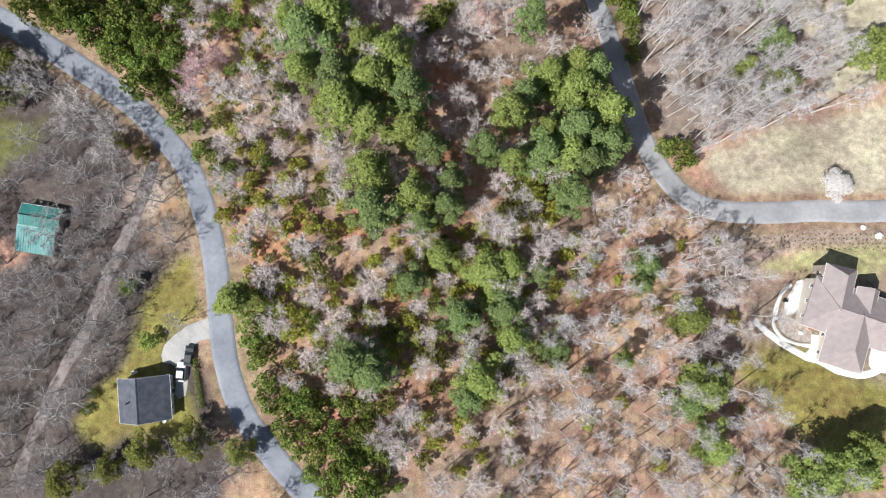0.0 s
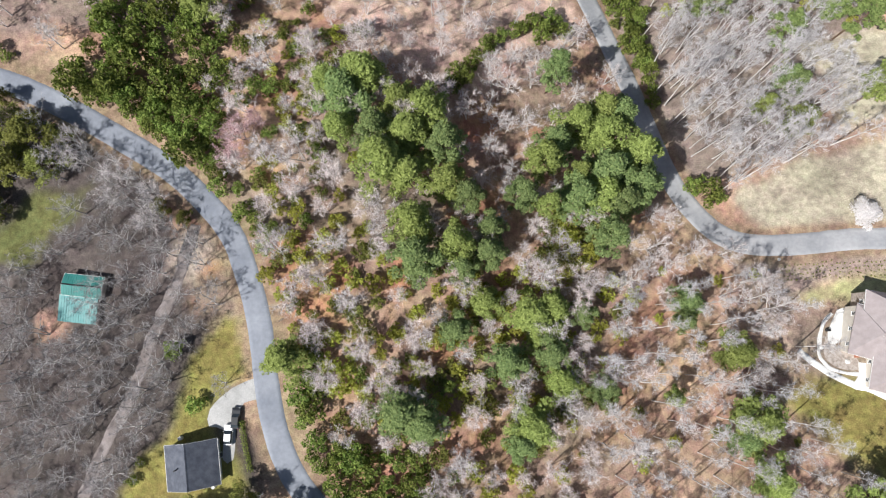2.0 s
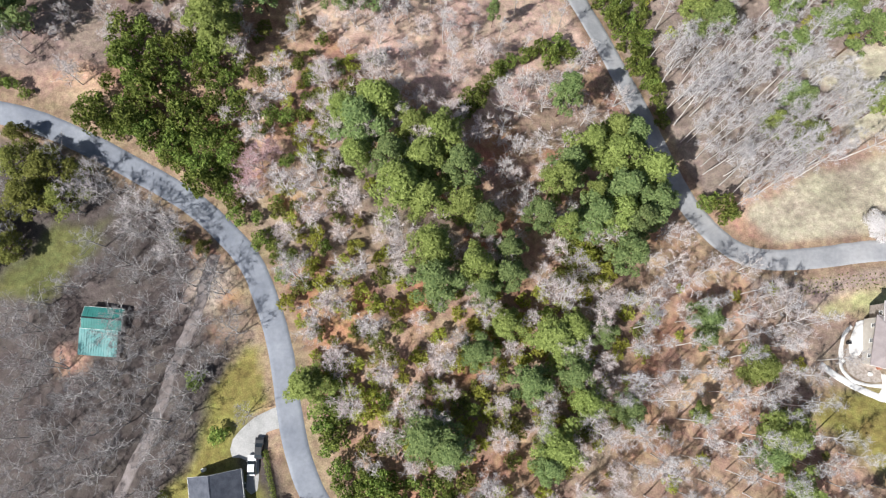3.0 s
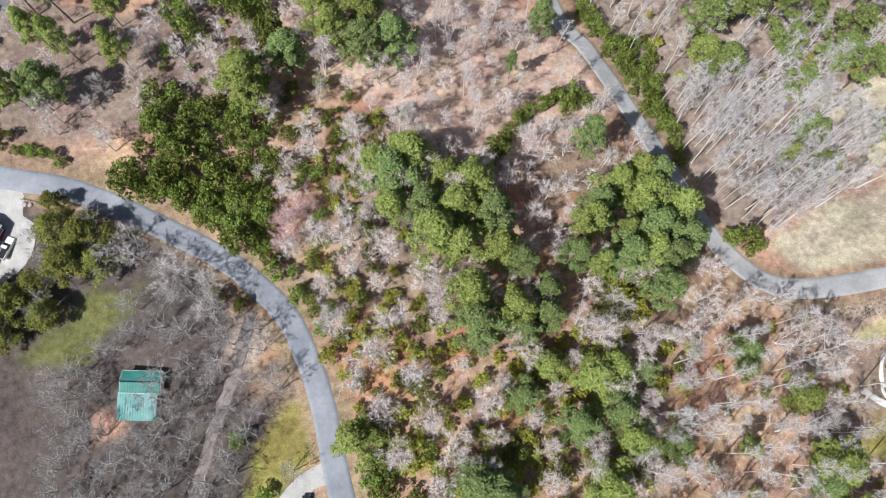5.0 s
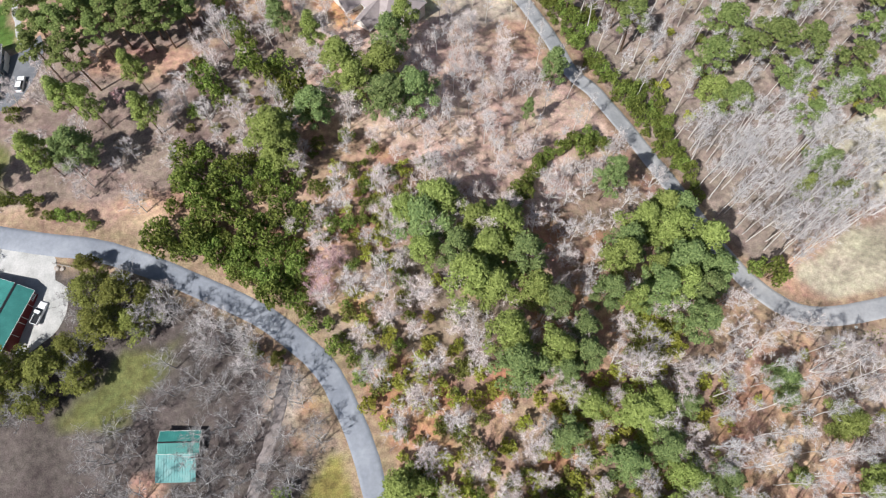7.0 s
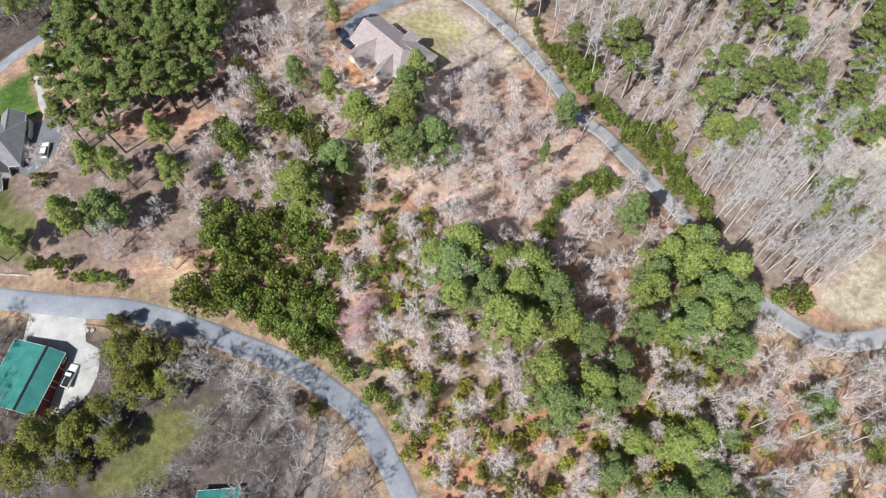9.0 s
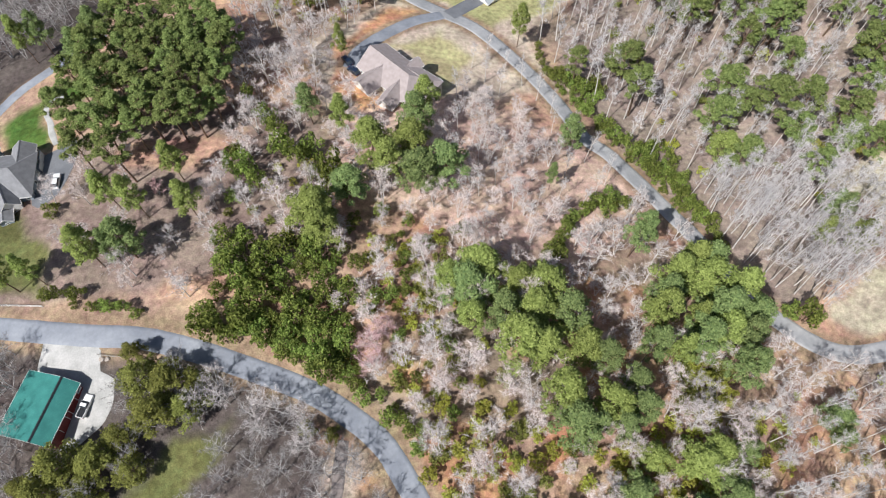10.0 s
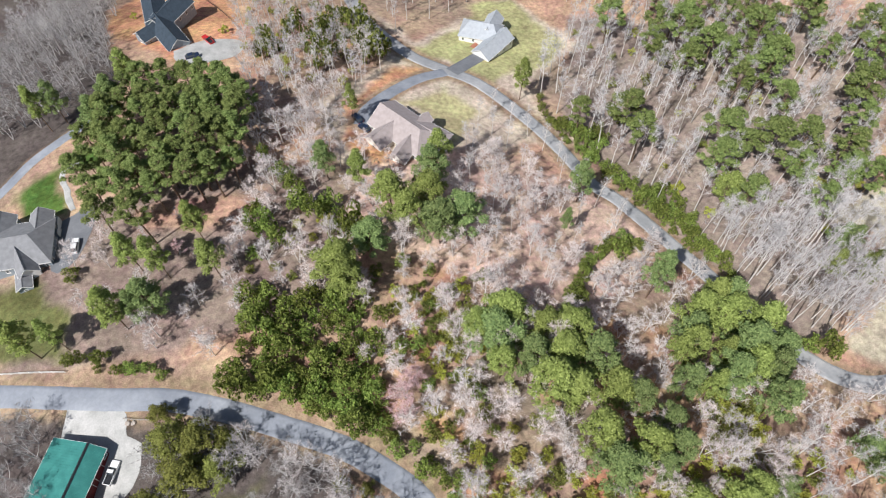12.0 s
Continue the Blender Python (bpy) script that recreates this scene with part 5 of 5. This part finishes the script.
SHRUB_BELTS = [
    ([(-41, -3), (-23, 2), (-2, -19), (-10, -34), (-28, -26)], 10.0, 0.75),
    ([(-18, 7), (22, 10), (30, -9), (11, -19), (-10, -8)], 10.0, 0.75),
    ([(-65, 96), (-38, 81), (-30, 64), (-52, 63)], 6.5, 0.9),
    ([(-42, 79), (-21, 74), (-35, 39), (-54, 36), (-47, 53)], 6.5, 0.9),
    ([(-46, 38), (-35, 36), (-37, 23), (-45, 24)], 5.0, 0.8),
    ([(-96.9, 64.6), (-89.5, 66.6), (-85.2, 84.7), (-80.4, 84.2), (-75.4, 78.5), (-68.1, 79.9), (-57.8, 73.5), (-57.5, 61.9), (-47.0, 61.3), (-43.2, 59.4), (-54.6, 54.8), (-60.0, 49.0), (-59.5, 36.9), (-65.7, 41.6), (-74.1, 51.6), (-85.2, 56.6)], 3.3, 1.25),
    ([(-91.5, 62.5), (-82.9, 56.4), (-71.5, 47.5), (-65.1, 41.1), (-57.3, 34), (-50, 20), (-46, 23), (-54.8, 35.9), (-61.3, 46.9), (-62.7, 56), (-80, 62)], 2.7, 0.8),
    ([(-42.5, -8.0), (-37.2, -8.1), (-37.9, -18.0), (-34.7, -24.2), (-26.0, -25.5), (-17.3, -27.5), (-11.0, -37.9), (-7.8, -47.8), (-26.9, -47.6), (-33.9, -34.0), (-40.3, -24.2)], 2.6, 1.05),
    ([(-132, 81), (-120, 77), (-107, 70), (-107, 68), (-132, 79)], 2.2, 0.7),
    ([(30.4, 126.1), (35.7, 112.8), (38.4, 105.0), (52.3, 101.7), (51.4, 85.6), (51.5, 76.1), (50.5, 57.3), (52.7, 45.0), (50.0, 45.4), (42.5, 70.0), (37.0, 90.1), (35.4, 104.1), (28.0, 123.8)], 2.5, 0.95),
    ([(25.4, 151.4), (26.3, 137.5), (40.7, 129.6), (33.9, 116.9), (29.4, 117.5), (28.5, 120.3), (21.3, 144.1)], 2.7, 0.9),
    ([(-6.0, 59.9), (6.4, 73.8), (16.8, 81.7), (28.8, 83.8), (28.8, 77.6), (16.6, 77.7), (7.8, 72.9), (1.2, 64.8), (-2.4, 58.9)], 2.3, 0.95),
    ([(53, 43), (58, 33), (65, 31), (61, 28), (54, 35)], 3.0, 1.15),
]
GREEN_PATCHES = [
    ([(-48, 41), (-20, 17), (38, 9), (26, -23), (-41, -12), (-46, 11)], 4.2, 1.0),
    ([(-42, -1), (0, 10), (23, -14), (15, -50), (-27, -33), (-43, -13)], 4.4, 1.0),
    ([(17.1, 26.3), (30.4, 26.8), (29.9, 14.9), (16.2, 12.7), (13.6, 19.4)], 2.8, 1.25),
    ([(-41, 76), (-30, 75), (-33, 48), (-47, 48)], 5.0, 1.0),
    ([(-56, 33), (-45, 62), (-30, 60), (-24, 20), (-40, -2), (-47, 8)], 5.0, 0.95),
    ([(56, 197), (161, 147), (104, 63), (60, 73), (48, 128)], 10.0, 0.9),
    ([(-71, 209), (-25, 202), (-42, 161), (-66, 176)], 6.5, 1.1),
    ([(25, 13), (74, 13), (69, -27), (101, -26), (96, -48), (15, -50)], 9.0, 0.8),
    ([(-123, 251), (-72, 192), (-73, 210), (-71, 279), (2, 270), (-25, 222), (-63, 207)], 9.0, 0.9),
    ([(-55, 85), (-34, 72), (-37, 53), (-58, 62), (-68, 85)], 4.4, 0.9),
    ([(-87, 94), (-63, 110), (-53, 97), (-57, 78), (-77, 81)], 5.5, 0.9),
]
POPLAR_WOODS = [
    ([(50, 64), (54, 80), (94, 80), (97, 60), (97, 49), (86, 40), (70, 31), (60, 39), (55, 49)], 4.1, 1.08),
    ([(24, 157), (55, 189), (92, 229), (169, 160), (89, 26), (64, 30), (51, 51), (50, 89), (39, 105)], 6.0, 1.0),
    ([(-75, 171), (-46, 158), (-23, 180), (-29, 202), (-71, 209)], 5.0, 0.7),
    ([(-10, 147), (15, 145), (32, 104), (26, 84), (-8, 71), (-22, 94)], 6.8, 0.62),
    ([(74, 4), (86, 2), (78, -9), (72, -9)], 4.5, 0.8),
    ([(-199, 284), (-135, 217), (-145, 326), (-202, 353)], 6.0, 0.8),
    ([(-73, 205), (-27, 211), (-24, 278), (-71, 308)], 5.5, 0.8),
    ([(-18, 201), (13, 216), (44, 230), (80, 193), (96, 226), (-9, 273)], 5.5, 0.8),
    ([(30, 10), (65, 9), (69, -22), (84, -29), (89, -50), (22, -51), (24, -14)], 4.8, 0.8),
]
SPREAD_WOODS = [
    ([(6, 82), (29, 78), (41, 63), (22, 43), (3, 41), (4, 65)], 6.0, 0.7),
    ([(31, 32), (57, 24), (65, 9), (76, -11), (69, -22), (84, -29), (89, -50), (15, -51), (23, -14), (30, 10)], 6.2, 0.8),
    ([(-133, 95), (-119, 100), (-87, 91), (-87, 73), (-100, 69)], 9.0, 0.7),
    ([(-78, 144), (-60, 143), (-55, 118), (-74, 118)], 7.0, 0.8),
    ([(-95, 60), (-67, 37), (-72, 28), (-99, 37)], 5.5, 0.7),
    ([(33, 74), (24, 63), (6, 61), (6, 77), (33, 81)], 6.5, 0.7),
    ([(-75, 171), (-46, 158), (-23, 182), (-29, 208), (-71, 212)], 5.0, 0.68),
    ([(-76, 168), (-50, 158), (-46, 142), (-60, 138), (-74, 146)], 6.5, 0.7),
]
WEST_WOODS = [
    ([(-112, 51), (-94, 53), (-72, 35), (-58, 20), (-52, 7), (-68, -2), (-80, -39), (-114, -54)], 4.2, 0.75),
    ([(-111, -45), (-76, -37), (-48, -34), (-35, -50)], 6.0, 0.8),
    ([(-188, 165), (-128, 175), (-118, 195), (-122, 235), (-122, 285), (-150, 292), (-190, 220)], 5.0, 0.85),
    ([(-148, 77), (-135, 71), (-134, 59), (-149, 54)], 4.5, 0.7),
    ([(-140, 52), (-126, 38), (-120, 26), (-150, 20), (-166, 60), (-150, 66)], 5.0, 0.75),
]
SMALL_WOODS = [
    ([(-64, 58), (-37, 74), (3, 55), (31, 27), (24, -14), (15, -51), (-17, -48), (-39, -18), (-47, 7), (-51, 22), (-56, 34)], 6.3, 1.1),
    ([(-79, 136), (-42, 161), (-12, 141), (17, 108), (-3, 66), (-50, 69), (-87, 94)], 6.0, 0.95),
    ([(-135, 132), (-80, 122), (-89, 68), (-132, 81)], 10.0, 0.85),
    ([(25, 8), (74, 13), (76, -14), (66, -51), (18, -51)], 8.5, 0.8),
]
KEEP_CLEAR = [poly for kind, poly in ZONES if "lawn" in kind or kind == "straw"] + [LOT_BARN, DRIVE_A, DRIVE_E, HOUSE_PLOT, SHED_PLOT, GREY_PLOT, BROWN_PLOT, BIG_PLOT, BLUE_PLOT]


def free_ground(x, y, margin=2.0):
    """True where no road, yard, lawn or house is in the way."""
    x, y = np.atleast_1d(x), np.atleast_1d(y)
    ok = np.ones(x.shape, bool)
    for name, (line, half) in WAYS.items():
        ok &= line_distance(line, x, y)[0] > half + (margin if name != "track" else 0.4)
    for poly in KEEP_CLEAR:
        ok &= polygon_distance(poly, x, y) > 1.8
    return ok


def scatter(box, poly, spacing, seed, taken=(), gap=0.0, margin=2.0, limit=10000):
    """Random places in a polygon, no two closer than spacing, and off the places taken by the gap."""
    rnd = np.random.RandomState(seed)
    x0, y0, x1, y1 = box
    n = int((x1 - x0) * (y1 - y0) / spacing ** 2 * 5)
    X, Y = rnd.uniform(x0, x1, n), rnd.uniform(y0, y1, n)
    ok = free_ground(X, Y, margin)
    if poly is not None:
        ok &= polygon_distance(poly, X, Y) < 0
    cell, out = {}, []
    for x, y in taken:
        cell.setdefault((int(x // 8), int(y // 8)), []).append((x, y, gap))
    for x, y in zip(X[ok], Y[ok]):
        i, j = int(x // 8), int(y // 8)
        if all((x - a) ** 2 + (y - b) ** 2 > r * r for di in (-1, 0, 1) for dj in (-1, 0, 1) for a, b, r in cell.get((i + di, j + dj), ())):
            cell.setdefault((i, j), []).append((x, y, spacing))
            out.append((float(x), float(y)))
            if len(out) >= limit:
                break
    return out


def box_of(poly):
    xs, ys = [p[0] for p in poly], [p[1] for p in poly]
    return min(xs), min(ys), max(xs), max(ys)


for x, y, r in PINES_MIDDLE + PINES_MEADOW + PINES_NORTH + PINES_WEST:
    PINES.put(x, y, r / 3.9, rng.uniform(0.85, 1.05) * (4.2 / r) ** 0.8, 1.5)
for x, y, r in PINES_SOUTH:
    PINES.put(x, y, r / 3.9, rng.uniform(0.55, 0.7) * (4.2 / r) ** 0.7, 1.5)
for x, y, r in PINES_SLOPE:
    TALLPINES.put(x, y, r / 2.7, rng.uniform(0.75, 0.95) * (3.2 / r) ** 0.8)
for x, y, r in PINES_EAST:
    PINES.put(x, y, r / 4.1, rng.uniform(1.0, 1.2) * (4.7 / r) ** 0.85, 1.5)
for x, y, r in OLIVE_TREES:
    OLIVES.put(x, y, r / 4.6, rng.uniform(0.8, 1.0))
for x, y, r in CEDARS:
    BUSHES.put(x, y, r / 2.1, rng.uniform(1.6, 2.4))
for poly, gap, h in PINE_STANDS:
    for x, y in scatter(box_of(poly), poly, gap, 5):
        TALLPINES.put(x, y, rng.uniform(1.0, 1.35), h * rng.uniform(0.85, 1.0))
for poly, gap, s in SHRUB_BELTS:
    for x, y in scatter(box_of(poly), poly, gap, 6, margin=0.6):
        BUSHES.put(x, y, s * rng.uniform(0.55, 1.3), rng.uniform(0.9, 2.0))
evergreens = PINES.places + TALLPINES.places + BUSHES.places
for poly, gap, s in GREEN_PATCHES:
    for x, y in scatter(box_of(poly), poly, gap, 8, evergreens, 2.6):
        LIGHTBUSHES.put(x, y, s * rng.uniform(0.6, 1.2), rng.uniform(0.8, 1.3))
for poly, gap, s in POPLAR_WOODS:
    for x, y in scatter(box_of(poly), poly, gap, 9, PINES.places, 2.5):
        POPLARS.put(x, y, s * rng.uniform(0.8, 1.15), rng.uniform(0.85, 1.1), 3)
for poly, gap, s in SPREAD_WOODS:
    for x, y in scatter(box_of(poly), poly, gap, 10, evergreens + POPLARS.places, 3.5):
        SPREADS.put(x, y, s * rng.uniform(0.75, 1.15), rng.uniform(0.85, 1.1), 4)
for poly, gap, s in WEST_WOODS:
    for x, y in scatter(box_of(poly), poly, gap, 13, evergreens, 3.0):
        WESTS.put(x, y, s * rng.uniform(0.75, 1.15), rng.uniform(0.85, 1.1), 4)
for poly, gap, s in SMALL_WOODS:
    for x, y in scatter(box_of(poly), poly, gap, 12, evergreens + POPLARS.places + SPREADS.places + WESTS.places, 2.8):
        SMALLS.put(x, y, s * rng.uniform(0.65, 1.25), rng.uniform(0.8, 1.2), 5)
# the clipped hedge beside the small house's driveway, and the low plants in the bed along the lane
hedge_line = smooth_line([(-54.6, -17.6), (-54.0, -22.3), (-52.8, -28.4)], 0.25)
leaves, stems = Soup(), Soup()
for p in hedge_line:
    for _ in range(16):
        u, v = rng.uniform(-0.65, 0.65), rng.uniform(0.1, 1.5)
        leaves.leaf(Vector((p[0] + u, p[1] + rng.uniform(-0.2, 0.2), gz(*p) + v)), Vector((u, rng.uniform(-0.3, 0.3), v - 0.3)), 0.16)
    stems.tube([Vector((p[0], p[1], gz(*p) - 0.2)), Vector((p[0] + rng.uniform(-0.2, 0.2), p[1], gz(*p) + 1.3))], [0.04, 0], 3)
hedge = tagged(new("hedge"), "long clipped dark green hedge beside a driveway", "hedge")
new("crown", leaves.mesh("crown", M_SHRUB)).parent = hedge
new("trunk", stems.mesh("trunk", M_PINE_BARK)).parent = hedge
tufts = Soup()
for row in range(4):
    for k in range(40):
        x, y = 76 + k * 1.05 + rng.uniform(-0.3, 0.3), 8.6 + row * 1.15 + rng.uniform(-0.25, 0.25) - (0.9 if k > 12 else 0.9 - k * 0.06)
        for _ in range(7):
            tufts.leaf(Vector((x + rng.uniform(-0.2, 0.2), y + rng.uniform(-0.2, 0.2), gz(x, y) + rng.uniform(0.1, 0.35))), unit(rng, 0.8), 0.15)
tagged(new("bed_plants", tufts.mesh("bed_plants", M_OLIVE)), "rows of low dark plants in a mulch bed", "plants", kind="stuff")
BLOSSOMS.put(98.4, 23.4, 1.0)
for x, y, q in ((-53.7, 47.3, 1.15), (-50.5, 51.0, 0.9), (-55.0, 42.5, 0.95), (-60.0, 77.0, 0.6), (-101.0, 104.0, 0.6)):
    REDS.put(x, y, q)
for x, y, q, h in ((-64.3, -13.5, 0.95, 1.0), (-69.1, -1.1, 1.0, 1.2), (-79.2, -29.2, 0.6, 1.0), (-77.3, -25.4, 0.5, 1.0), (-128.5, 105.4, 1.0, 1.1)):
    BUSHES.put(x, y, q, h)
for x, y, q in ((-58.3, -9.2, 0.55), (-101.5, 17.5, 0.5), (-84.5, 9.0, 0.7)):
    WESTS.put(x, y, q, 0.9)
for grove, far_name, far_label in ((BLOSSOMS, "", ""), (REDS, "", ""), (OLIVES, "", ""), (PINES, "far_pines", "far green pines"), (TALLPINES, "far_slender_pines", "far slender green pines"), (BUSHES, "far_shrubs", "far evergreen shrubs"),
                                   (LIGHTBUSHES, "far_young_trees", "far yellow-green young trees"), (POPLARS, "far_tall_trees", "far tall bare pale trees"),
                                   (SPREADS, "far_wide_trees", "far wide-crowned bare grey trees"), (WESTS, "far_grey_trees", "far grey bare trees with dimmed twig colour"), (SMALLS, "far_small_trees", "far small bare budding trees")):
    grove.finish(far_name, far_label)
